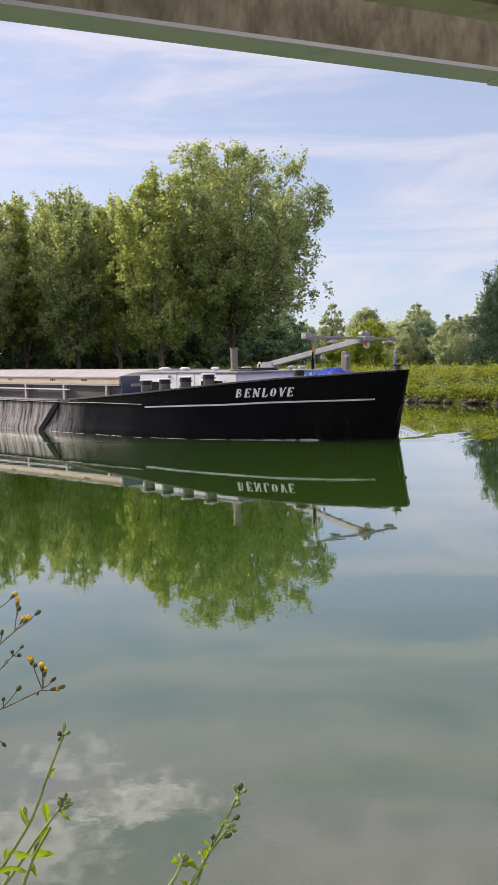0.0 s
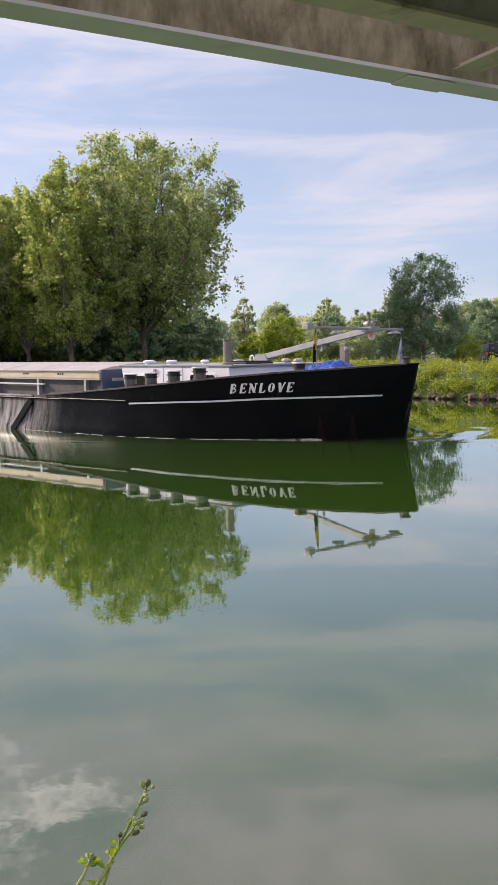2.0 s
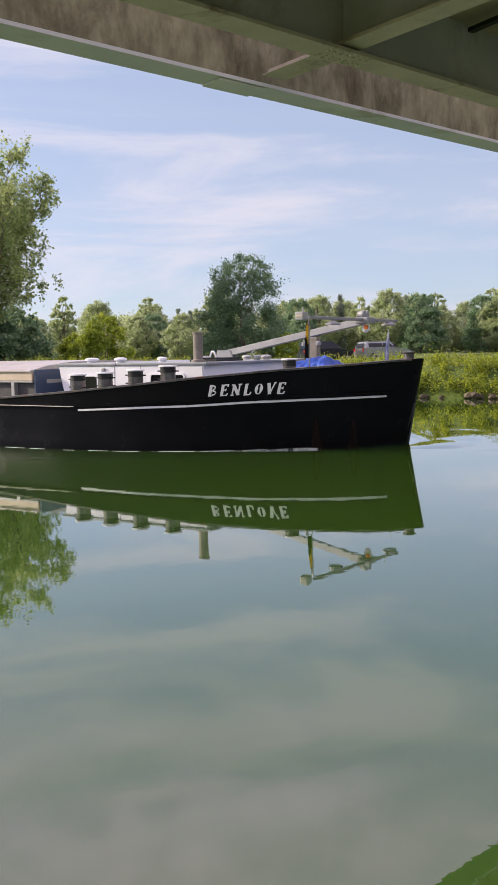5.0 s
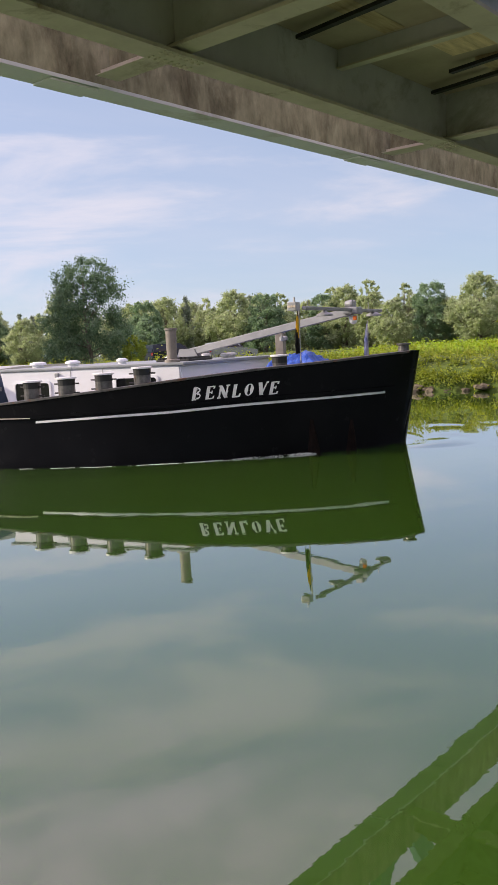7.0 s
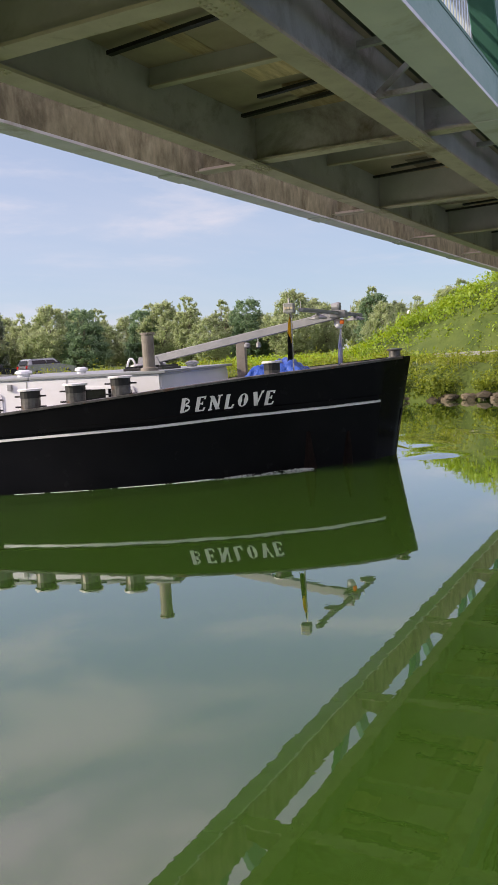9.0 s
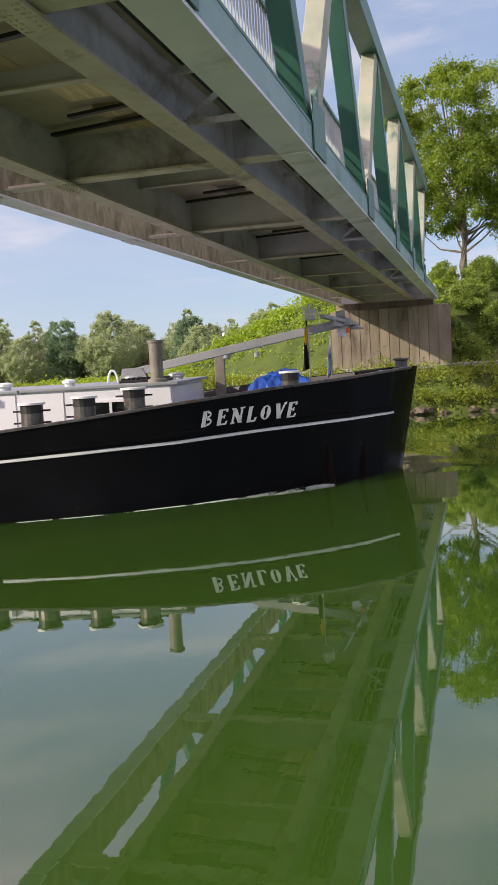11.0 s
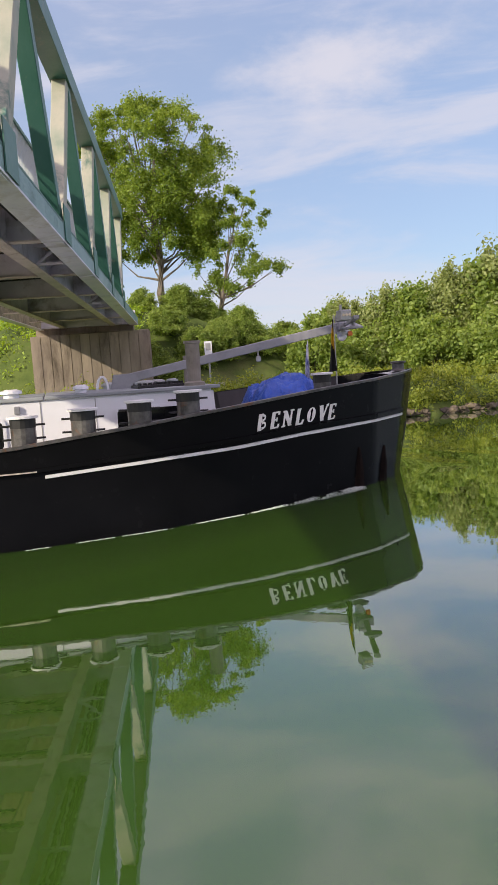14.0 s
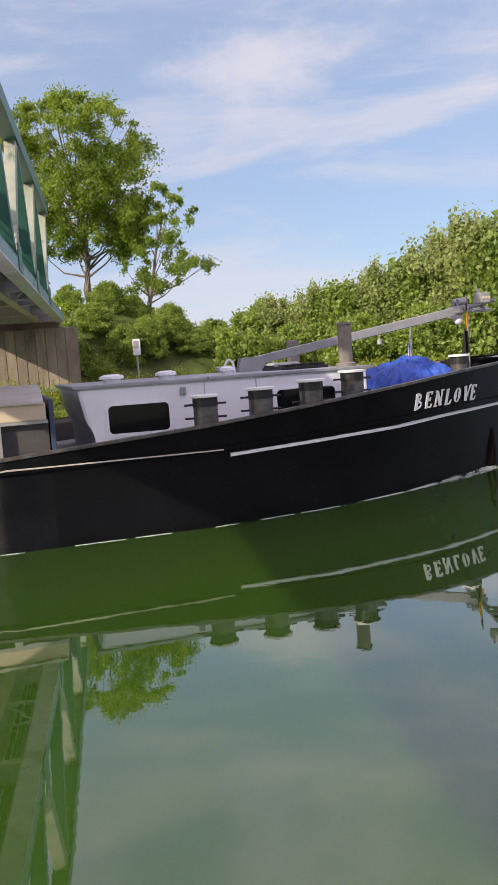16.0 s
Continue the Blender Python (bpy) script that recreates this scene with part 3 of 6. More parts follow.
def bridge_details(root):
    # rivets on the flanges at the joints
    bm = bmesh.new()
    turned(bm, [(0.016, 0.0), (0.014, -0.008), (0.006, -0.013)], 7)
    bmesh.ops.recalc_face_normals(bm, faces=bm.faces)
    rivet = bpy.data.meshes.new("rivet")
    bm.to_mesh(rivet)
    bm.free()
    rivet.materials.append(M_FLANGE)
    for a in NODES[3:6]:
        for y in (4.80, 2.72):
            for i in range(7):
                for j in (-1, 1):
                    for w in (0.045, 0.09):
                        ob = new("rivet", rivet)
                        ob.parent = root
                        ob.location = (a - 0.21 + 0.07 * i, y + j * w, 0.029)
    # stiffeners, secondary joists and patched soffit panels
    for a in NODES:
        for b in (0.5,):
            bm = bmesh.new()
            box(bm, (a + NODE * b - 0.008, 2.73, 0.44), (a + NODE * b + 0.008, 4.79, 0.62))
            part("joist_web", bm, M_GREY, root)
            bm = bmesh.new()
            box(bm, (a + NODE * b - 0.05, 2.74, 0.425), (a + NODE * b + 0.05, 4.78, 0.442))
            part("joist_flange", bm, M_FLANGE, root)
        for b, y0, y1 in ((0.16, 2.85, 4.5), (0.28, 3.0, 4.7), (0.72, 2.85, 4.2), (0.84, 3.3, 4.7)):
            bm = bmesh.new()
            beam(bm, (a + NODE * b, y0, 0.53), (a + NODE * (b + 0.05), y1, 0.53), 0.07, 0.035)
            part("bracing_bar", bm, M_BLACK, root, "dark bracing bar")
        for y, d in ((4.80, 0.10), (2.72, -0.10), (2.72, 0.10)):
            bm = bmesh.new()
            box(bm, (a - 0.20, min(y, y + d), 0.06), (a - 0.19, max(y, y + d), 0.60))
            part("stiffener", bm, M_GREY, root)
    rng = np.random.default_rng(3)
    patches = []
    for q in range(-1, 7):
        for b0 in (0.03, 0.27, 0.52, 0.76):
            a0 = NODES[2] + NODE * (q + b0)
            y = 2.78
            while y < 4.6:
                w = 0.22 + 0.5 * rng.random()
                if rng.random() < (0.9 if y < 3.8 else 0.35):
                    patches.append((a0 + 0.02 + 0.06 * rng.random(), y, min(y + w, 4.74), 0.75 + 0.25 * rng.random()))
                y += w + 0.03 + 0.1 * rng.random()
    for k, (a, y0, y1, w) in enumerate(patches):
        bm = bmesh.new()
        box(bm, (a, y0, 0.575 + 0.02 * (k % 3)), (a + w, y1, 0.616))
        part("soffit_panel", bm, (M_PANEL, M_CONCRETE, M_PANEL, M_FLANGE if k % 8 == 3 else M_PANEL)[k % 4], root, "brown patched soffit panel")
    # pipes and a lamp bracket beside the near stringer
    for y, z, r in ((2.46, 0.48, 0.035), (2.36, 0.52, 0.025), (2.26, 0.46, 0.045)):
        bm = bmesh.new()
        rod(bm, (A0, y, z), (A1, y, z), r, n=10)
        part("cable_pipe", bm, M_BLACK, root, "black service pipe")
    for a in (7.9, 16.9, 26.0):
        bm = bmesh.new()
        beam(bm, (a, 2.60, 0.10), (a, 2.10, 0.46), 0.05, 0.04, up=(1, 0, 0))
        beam(bm, (a, 2.70, 0.08), (a, 2.04, 0.08), 0.05, 0.05)
        part("bracket", bm, M_GREY, root)
    for a in NODES:
        for b in (0.0, 0.5):
            bm = bmesh.new()
            box(bm, (a + NODE * b - 0.03, 2.05, 0.36), (a + NODE * b + 0.03, 2.60, 0.42))
            part("pipe_hanger", bm, M_GREY, root)
    # railing inside the near and far truss
    bm = bmesh.new()
    box(bm, (-0.011, -0.008, 0.62), (0.011, 0.008, 1.62))
    bal = bpy.data.meshes.new("baluster")
    bm.to_mesh(bal)
    bm.free()
    bal.materials.append(M_RAIL)
    for y in (2.16,):
        for k in range(285):
            ob = new("baluster", bal)
            ob.parent = root
            ob.location = (0.6 + 0.122 * k, y, 0)
        for z, h in ((1.63, 0.05), (0.60, 0.04)):
            bm = bmesh.new()
            box(bm, (A0, y - 0.03, z - h / 2), (A1, y + 0.03, z + h / 2))
            part("hand_rail" if z > 1 else "foot_rail", bm, M_GREEN, root)
    # edge beam of the deck behind the railing
    bm = bmesh.new()
    box(bm, (A0, 2.20, 0.56), (A1, 2.58, 0.60))
    part("walkway_plate", bm, M_GREY, root)
    # splice plates under the chords
    for y0, y1 in (LEFT, RIGHT):
        for a in NODES[2:8]:
            bm = bmesh.new()
            box(bm, (a - 0.55, min(y0, y1) + 0.02, -0.022), (a - 0.05, max(y0, y1) - 0.02, -0.002), 0.004)
            part("splice_plate", bm, M_GREEN_WATERLIT, root)
    # knee plates between stringer and far chord
    for a in NODES[2:9]:
        bm = bmesh.new()
        box(bm, (a - 0.13, 5.0, 0.075), (a + 0.13, 5.62, 0.082))
        part("knee_plate", bm, M_FLANGE, root)
    # end bearing beam above the pier
    bm = bmesh.new()
    box(bm, (A1 - 0.5, 1.75, 0.03), (A1 - 0.2, 5.9, 0.6))
    part("end_beam", bm, M_GREY, root)


M_PANEL = mat("brown_soffit_board", (0.42, 0.30, 0.19), (0.70, 0.54, 0.37), 3, 0.85, bump=0.3, stretch=(1, 6, 1), rand=0.3)
M_RAIL = mat("pale_railing_paint", (0.36, 0.40, 0.40), (0.48, 0.52, 0.51), 3, 0.5, bump=0.05)
bridge_details(BRIDGE)


M_BOARDED = mat("board_marked_concrete", (0.19, 0.155, 0.12), (0.34, 0.285, 0.225), 1.6, 0.9, bump=0.5, bump_scale=25, stain=(0.055, 0.042, 0.03), stain_scale=1.1, stain_at=(0.5, 0.7), stretch=(1, 1, 0.3), rand=0.18)


def pier():
    root = empty("bridge_pier", Matrix.Translation((0, 0, 0)))
    tagged(root, "brown stained concrete pier with board marks", "pier")
    m = BR.copy()
    m.translation = (0, 0, 0)
    m = Matrix((VH, -SH, Vector((0, 0, 1)))).transposed().to_4x4()
    root.matrix_world = m @ Matrix.Diagonal((0.972, 0.972, 1.06, 1))
    bm = bmesh.new()
    box(bm, (35.9, 1.25, 0.4), (37.6, 6.15, 3.72), 0.03)
    shaft = part("shaft", bm, M_CONCRETE, root)
    for side, s0, s1 in (("front", 1.27, 6.13),):
        for k in range(12):
            w = (s1 - s0) / 12
            bm = bmesh.new()
            box(bm, (35.865, s0 + w * k + 0.012, 0.45), (35.91, s0 + w * (k + 1) - 0.012, 3.70), 0.006)
            ob = part("board_panel", bm, M_BOARDED, shaft)
    for k in range(4):
        bm = bmesh.new()
        box(bm, (35.92 + 0.42 * k, 1.225, 0.45), (36.32 + 0.42 * k, 1.26, 3.70), 0.006)
        part("board_panel", bm, M_BOARDED, shaft)
    bm = bmesh.new()
    box(bm, (36.6, 1.9, 3.70), (37.8, 6.0, 4.25))
    part("back_wall", bm, M_CONCRETE, root)
    return root


pier()

# ---- the barge: x ahead of the stem, y to port, z over the water ----
HX = [0.3, 0.1, -0.2, -1.0, -2.2, -3.5, -5.0, -6.5, -9.0, -10.5, -12.0, -20.0, -31.0, -34.5, -36.5, -37.6]
HB = [0.06, 0.40, 0.85, 1.55, 2.26, 2.86, 3.24, 3.45, 3.50, 3.50, 3.50, 3.50, 3.50, 3.35, 2.8, 1.8]
HT = [1.80, 1.79, 1.77, 1.70, 1.62, 1.50, 1.35, 1.21, 1.02, 0.92, 0.90, 0.90, 0.90, 0.95, 1.05, 1.1]
LEVELS = (1.0, 0.93, 0.86, 0.72, 0.58, 0.42, 0.28, 0.14, 0.0, -0.35, -0.7)


def half(x):
    return float(np.interp(-x, [-q for q in HX], HB))


def top(x):
    return float(np.interp(-x, [-q for q in HX], HT))


def skin(x, u):
    """A point of the starboard side at station x and height u of the freeboard."""
    b, t = half(x), top(x)
    z = t * u if u >= 0 else u * 1.6
    near = max(0.0, min(1.0, (x + 4.5) / 4.8))
    flare = 1 - 0.18 * near * (1 - max(u, 0)) - (0.35 * near * -u if u < 0 else 0)
    flare += 0.05 * max(0.0, min(1.0, (-x - 2.0) / 4.5)) * (1 - max(u, 0)) ** 2      # fuller towards the bilge
    rake = -0.34 * max(0.0, min(1.0, (x + 1.2) / 1.5)) * (1 - max(u, -0.2))
    return Vector((x + rake, -b * flare, z))


def skin_at(x, z, proud=0.0):
    """The same by height, moved outwards, with the outward normal."""
    u = z / top(x)
    p = skin(x, u)
    along = skin(x + 0.05, u) - skin(x - 0.05, u)
    upward = skin(x, u + 0.03) - skin(x, u - 0.03)
    n = along.cross(upward).normalized()
    if n.y > 0:
        n = -n
    return p + n * proud, along.normalized(), upward.normalized(), n


def hull_shell(root):
    xs = sorted(set([round(0.3 - 0.1 * k, 3) for k in range(22)] + [round(-2.0 - 0.4 * k, 3) for k in range(22)] + HX[9:]), reverse=True)
    cut = -8.4
    for part_name, use, material, label in (("bow_shell", [x for x in xs if x > cut] + [cut], M_HULL, "glossy black bow plating"),
                                            ("hull_side", [cut] + [x for x in xs if x < cut], M_HULL_WORN, "scraped grey-black midship plating")):
        bm = bmesh.new()
        rows = []
        for x in use:
            s = [skin(x, u) for u in LEVELS]
            rows.append([bm.verts.new(p) for p in s] + [bm.verts.new((p.x, -p.y, p.z)) for p in s[::-1]])
        for p, q in zip(rows, rows[1:]):
            for k in range(len(p) - 1):
                bm.faces.new((p[k], q[k], q[k + 1], p[k + 1]))
        bm.faces.new(rows[0] if part_name == "bow_shell" else rows[-1])
        ob = part(part_name, bm, material, root, label, smooth=True)
    # thickness of the bulwark, seen from inside
    for side in (-1, 1):
        bm = bmesh.new()
        rows = []
        for x in [x for x in xs if -9.6 < x < -0.65]:
            t = top(x)
            o = skin(x, 1.0)
            b = max(abs(o.y) - 0.06, 0.02)
            rows.append([bm.verts.new((x, side * b, t)), bm.verts.new((x, side * max((b - 0.03) * (0.84 if x > -3 else 0.93), 0.01), t - 0.55))])
        for p, q in zip(rows, rows[1:]):
            bm.faces.new((p[0], q[0], q[1], p[1]))
        part("bulwark_lining", bm, M_BLACK, root)


def strip(root, name, x0, x1, z_of, height, depth, material, label="", side=-1, step=0.2):
    """A bar along the hull's side."""
    bm = bmesh.new()
    n = max(2, int(abs(x1 - x0) / step))
    rows = []
    for k in range(n + 1):
        x = x0 + (x1 - x0) * k / n
        z = z_of(x)
        p, a, u, nn = skin_at(x, z, -0.004)
        ring = [p - u * height / 2, p - u * height * 0.36 + nn * (depth + 0.004), p + u * height * 0.36 + nn * (depth + 0.004), p + u * height / 2]
        rows.append([bm.verts.new((q.x, q.y if side < 0 else -q.y, q.z)) for q in ring])
    for p, q in zip(rows, rows[1:]):
        for k in range(3):
            bm.faces.new((p[k], q[k], q[k + 1], p[k + 1]))
    bm.faces.new(rows[0])
    bm.faces.new(rows[-1][::-1])
    return part(name, bm, material, root, label)


# strokes of each capital on a box one high: (from, to, width), and curved ones as ("bow", centre, radii, from, to, widths)
CAPITALS = {
    "B": [((0.12, 0.0), (0.12, 1.0), 0.15), ((0.0, 0.03), (0.3, 0.03), 0.06), ((0.0, 0.97), (0.34, 0.97), 0.06),
          ("bow", (0.30, 0.75), (0.24, 0.22), -90, 90, (0.05, 0.16)), ("bow", (0.32, 0.28), (0.30, 0.25), -90, 90, (0.05, 0.17)), ((0.12, 0.52), (0.32, 0.52), 0.05)],
    "E": [((0.12, 0.0), (0.12, 1.0), 0.15), ((0.0, 0.03), (0.58, 0.03), 0.06), ((0.0, 0.97), (0.56, 0.97), 0.06), ((0.12, 0.52), (0.42, 0.52), 0.055),
          ((0.55, 0.0), (0.60, 0.22), 0.07), ((0.54, 0.80), (0.56, 1.0), 0.07), ((0.42, 0.40), (0.42, 0.64), 0.055)],
    "N": [((0.10, 0.0), (0.10, 1.0), 0.075), ((0.10, 0.98), (0.62, 0.0), 0.17), ((0.62, 0.0), (0.62, 1.0), 0.075), ((-0.04, 0.03), (0.24, 0.03), 0.06),
          ((-0.06, 0.97), (0.14, 0.97), 0.06), ((0.50, 0.97), (0.80, 0.97), 0.06)],
    "L": [((0.12, 0.0), (0.12, 1.0), 0.15), ((0.0, 0.97), (0.28, 0.97), 0.06), ((0.0, 0.03), (0.54, 0.03), 0.07), ((0.50, 0.0), (0.58, 0.26), 0.08)],
    "O": [("bow", (0.38, 0.5), (0.34, 0.47), 0, 360, (0.16, 0.06))],
    "V": [((0.14, 1.0), (0.36, 0.0), 0.17), ((0.36, 0.0), (0.62, 0.92), 0.07), ((0.0, 0.97), (0.28, 0.97), 0.06), ((0.58, 0.95), (0.76, 0.99), 0.10)],
}


def capital(ch, high, slant):
    """One painted capital as thin raised strokes, in its own plane."""
    bm = bmesh.new()

    def slab(ring):
        lo = [bm.verts.new((high * (1.08 * x + slant * y), high * y, -0.004)) for x, y in ring]
        hi = [bm.verts.new((high * (1.08 * x + slant * y), high * y, 0.004)) for x, y in ring]
        n = len(ring)
        bm.faces.new(hi)
        bm.faces.new(lo[::-1])
        for k in range(n):
            bm.faces.new((lo[k], lo[(k + 1) % n], hi[(k + 1) % n], hi[k]))

    for st in CAPITALS[ch]:
        if st[0] == "bow":
            _, (cx, cy), (rx, ry), a0, a1, (side, cap) = st
            n = 24 if a1 - a0 > 200 else 12
            for j in range(n):
                q = []
                for t, inner in ((j, 0), (j + 1, 0), (j + 1, 1), (j, 1)):
                    a = radians(a0 + (a1 - a0) * t / n)
                    w = 1.65 * (cap + (side - cap) * abs(math.cos(a)) ** 1.5) * inner
                    q.append((cx + (rx - w) * math.cos(a), cy + (ry - w * (0.6 if inner else 0)) * math.sin(a)))
                slab(q)
        else:
            (x0, y0), (x1, y1), w = st
            w *= 1.65
            if abs(y1 - y0) >= abs(x1 - x0) * 0.8:
                slab([(x0 - w / 2, y0), (x0 + w / 2, y0), (x1 + w / 2, y1), (x1 - w / 2, y1)])
            else:
                slab([(x0, y0 - w / 2), (x1, y1 - w / 2), (x1, y1 + w / 2), (x0, y0 + w / 2)])
    me = bpy.data.meshes.new("letter")
    bmesh.ops.recalc_face_normals(bm, faces=bm.faces)
    bm.to_mesh(me)
    bm.free()
    me.materials.append(M_LETTER)
    return me


def lettering(root):
    """The ship's name, a letter at a time, laid on the curve of the bow."""
    high = 0.225
    for k, (ch, x) in enumerate(zip("BENLOVE", (-3.29, -3.07, -2.87, -2.635, -2.455, -2.235, -2.035))):
        p, a, u, n = skin_at(x, 1.108 + 0.035 * k / 6, 0.007)
        m = Matrix((a, u - a * u.dot(a), n)).transposed().to_4x4()
        m.translation = p
        ob = new("letter", capital(ch, high, 0.28))
        ob.parent = root
        ob.matrix_local = m


def rounded_rect(w, h, r, n=5):
    pts = []
    for cx, cy, a0 in ((w / 2 - r, h / 2 - r, 0), (-w / 2 + r, h / 2 - r, 90), (-w / 2 + r, -h / 2 + r, 180), (w / 2 - r, -h / 2 + r, 270)):
        for k in range(n + 1):
            a = radians(a0 + 90 * k / n)
            pts.append((cx + r * math.cos(a), cy + r * math.sin(a)))
    return pts


def side_window(root, x0, x1, z0, z1, y, mullion=None):
    """A window with rounded corners in the starboard wall of the cabin."""
    w, h = x1 - x0, z1 - z0
    cx, cz = (x0 + x1) / 2, (z0 + z1) / 2
    outer, inner = rounded_rect(w + 0.09, h + 0.09, 0.09), rounded_rect(w, h, 0.06)
    bm = bmesh.new()
    n = len(outer)
    rings = [[bm.verts.new((cx + a, y - d, cz + b)) for a, b in pts] for pts, d in ((outer, -0.01), (outer, 0.022), (inner, 0.026), (inner, -0.012))]
    for p, q in zip(rings, rings[1:]):
        for k in range(n):
            bm.faces.new((p[k], p[(k + 1) % n], q[(k + 1) % n], q[k]))
    win = part("window", bm, M_WHITE, root, "white rounded frame")
    bm = bmesh.new()
    bm.faces.new([bm.verts.new((cx + a, y - 0.004, cz + b)) for a, b in inner])
    part("pane", bm, M_GLASS, win, "dark glass")
    if mullion is not None:
        bm = bmesh.new()
        box(bm, (mullion - 0.02, y - 0.024, z0), (mullion + 0.02, y - 0.002, z1))
        part("mullion", bm, M_WHITE, win)


def bollard(root, x, y, z0, z1, r=0.15, horns=True):
    r *= 1.08
    bm = bmesh.new()
    turned(bm, [(r * 1.05, z0), (r, z0 + 0.03), (r * 0.97, z1 - 0.13)], 18, (x, y, 0))
    body = part("bollard", bm, M_BOLLARD, root, "worn steel bollard with black cap", smooth=False)
    bm = bmesh.new()
    turned(bm, [(r * 1.0, z1 - 0.13), (r * 1.0, z1 - 0.02), (r * 1.1, z1 - 0.015), (r * 1.1, z1)], 18, (x, y, 0))
    part("cap", bm, M_BLACK, body)
    bm = bmesh.new()
    turned(bm, [(r * 1.22, z1 - 0.012), (r * 1.22, z1 + 0.016), (r * 1.1, z1 + 0.022)], 18, (x, y, 0))
    part("cap_plate", bm, M_STRIPE, body, "pale worn top plate")
    if horns:
        for z in (z1 - 0.10, z1 - 0.27):
            bm = bmesh.new()
            rod(bm, (x - r - 0.11, y, z), (x + r + 0.11, y, z), 0.014, n=8)
            part("horn", bm, M_BLACK, body)


# shade of the recess is put into this dark hold paint
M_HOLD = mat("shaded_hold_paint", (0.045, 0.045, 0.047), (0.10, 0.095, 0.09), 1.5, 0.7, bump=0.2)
M_ROOF = mat("grey_roof_paint", (0.24, 0.26, 0.27), (0.34, 0.36, 0.37), 2, 0.5, bump=0.1)


M_STACK = mat("tan_stack_paint", (0.17, 0.15, 0.125), (0.29, 0.26, 0.22), 3, 0.55, bump=0.1, stain=(0.05, 0.045, 0.04), stain_scale=2, stain_at=(0.55, 0.75))


M_FLAG_YELLOW = mat("yellow_flag_cloth", (0.55, 0.33, 0.015), (0.68, 0.44, 0.03), 6, 0.8, bump=0.2)


def barge():
    root = empty("cargo_barge")
    tagged(root, "long black cargo barge with white cabin, gliding along", "barge")
    hull_shell(root)
    strip(root, "rubbing_strake", 0.0, -37.0, lambda x: float(np.interp(-x, [0.1, 2.5, 4.6, 6.2, 9, 12], [1.13, 1.08, 0.975, 0.90, 0.86, 0.85])), 0.07, 0.045, M_HULL, "dark rounded rubbing strake")
    strip(root, "rubbing_strake", 0.0, -37.0, lambda x: float(np.interp(-x, [0.1, 2.5, 4.6, 6.2, 9, 12], [1.13, 1.08, 0.975, 0.90, 0.86, 0.85])), 0.07, 0.045, M_HULL, "dark rounded rubbing strake", side=1, step=0.6)
    strip(root, "worn_strake_edge", -6.3, -22.0, lambda x: 0.885 if x > -9 else 0.865, 0.022, 0.052, M_FLANGE, "worn rusty edge")
    strip(root, "white_stripe", -0.14, -6.2, lambda x: float(np.interp(-x, [0.1, 1.4, 2.5, 3.7, 4.6, 6.2], [1.055, 1.02, 0.985, 0.915, 0.885, 0.815])) - 0.005, 0.050, 0.022, M_STRIPE, "white painted stripe")
    for side in (-1, 1):
        strip(root, "gunwale_cap", 0.16, -9.8, lambda x: top(x) - 0.012, 0.05, 0.02, M_BOLLARD, "worn grey gunwale edge", side=side)
    lettering(root)
    for x, z in ((-1.39, 0.64), (-0.69, 0.58)):
        bm = bmesh.new()
        rows = []
        for k in range(6):
            zz = z - (z + 0.12) * k / 5
            p, a, u, n = skin_at(x, zz)
            wd, dp = 0.03 + 0.11 * k / 5, 0.015 + 0.04 * min(1, k / 2)
            rows.append([bm.verts.new(p - a * wd), bm.verts.new(p - a * wd * 0.5 + n * dp), bm.verts.new(p + a * wd * 0.5 + n * dp), bm.verts.new(p + a * wd)])
        for p, q in zip(rows, rows[1:]):
            for j in range(3):
                bm.faces.new((p[j], p[j + 1], q[j + 1], q[j]))
        part("bow_rib", bm, M_RUST, root, "rusty guard rib")
    bm = bmesh.new()
    rod(bm, (0.12, -0.05, 0.86), (-0.10, -0.10, 0.02), 0.022, n=8)
    part("stem_bar", bm, M_BLACK, root)
    bm = bmesh.new()
    box(bm, (-37.5, -0.02, 0), (-37.3, 0.02, 0.3))
    part("rudder", bm, M_BLACK, root)
    # decks
    bm = bmesh.new()
    xs = [0.1, -0.2, -0.6, -1, -1.5, -2, -2.75, -3.5, -5, -7, -9, -12, -20, -31, -34.5, -36.5, -37.5]
    l = [bm.verts.new((x, half(x) * (0.84 if x > -4.4 else 1.0) - 0.07, top(x) - (0.42 if x > -9.5 else 0.02))) for x in xs]
    r = [bm.verts.new((x, -half(x) * (0.84 if x > -4.4 else 1.0) + 0.07, top(x) - (0.42 if x > -9.5 else 0.02))) for x in xs]
    for k in range(len(xs) - 1):
        bm.faces.new((l[k], l[k + 1], r[k + 1], r[k]))
    part("deck", bm, M_STEELGREY, root, "grey steel deck")
    bm = bmesh.new()
    v = [bm.verts.new(p) for p in ((0.14, 0, 1.79), (-0.12, -0.62, 1.74), (-0.32, -0.75, 1.73), (-0.38, 0, 1.76), (-0.32, 0.75, 1.73), (-0.12, 0.62, 1.74))]
    bm.faces.new(v)
    part("bow_plate", bm, M_STEELGREY, root)
    # cabin
    y = -2.2
    bm = bmesh.new()
    prof = [(-7.72, 0.6), (-7.72, 1.08), (-7.85, 1.30), (-7.94, 1.75), (-3.76, 1.74), (-3.70, 0.6)]
    a = [bm.verts.new((p, y, q)) for p, q in prof]
    b = [bm.verts.new((p, 2.5, q)) for p, q in prof]
    for k in range(len(prof)):
        bm.faces.new((a[k], a[(k + 1) % len(prof)], b[(k + 1) % len(prof)], b[k]))
    bm.faces.new(a[::-1])
    bm.faces.new(b)
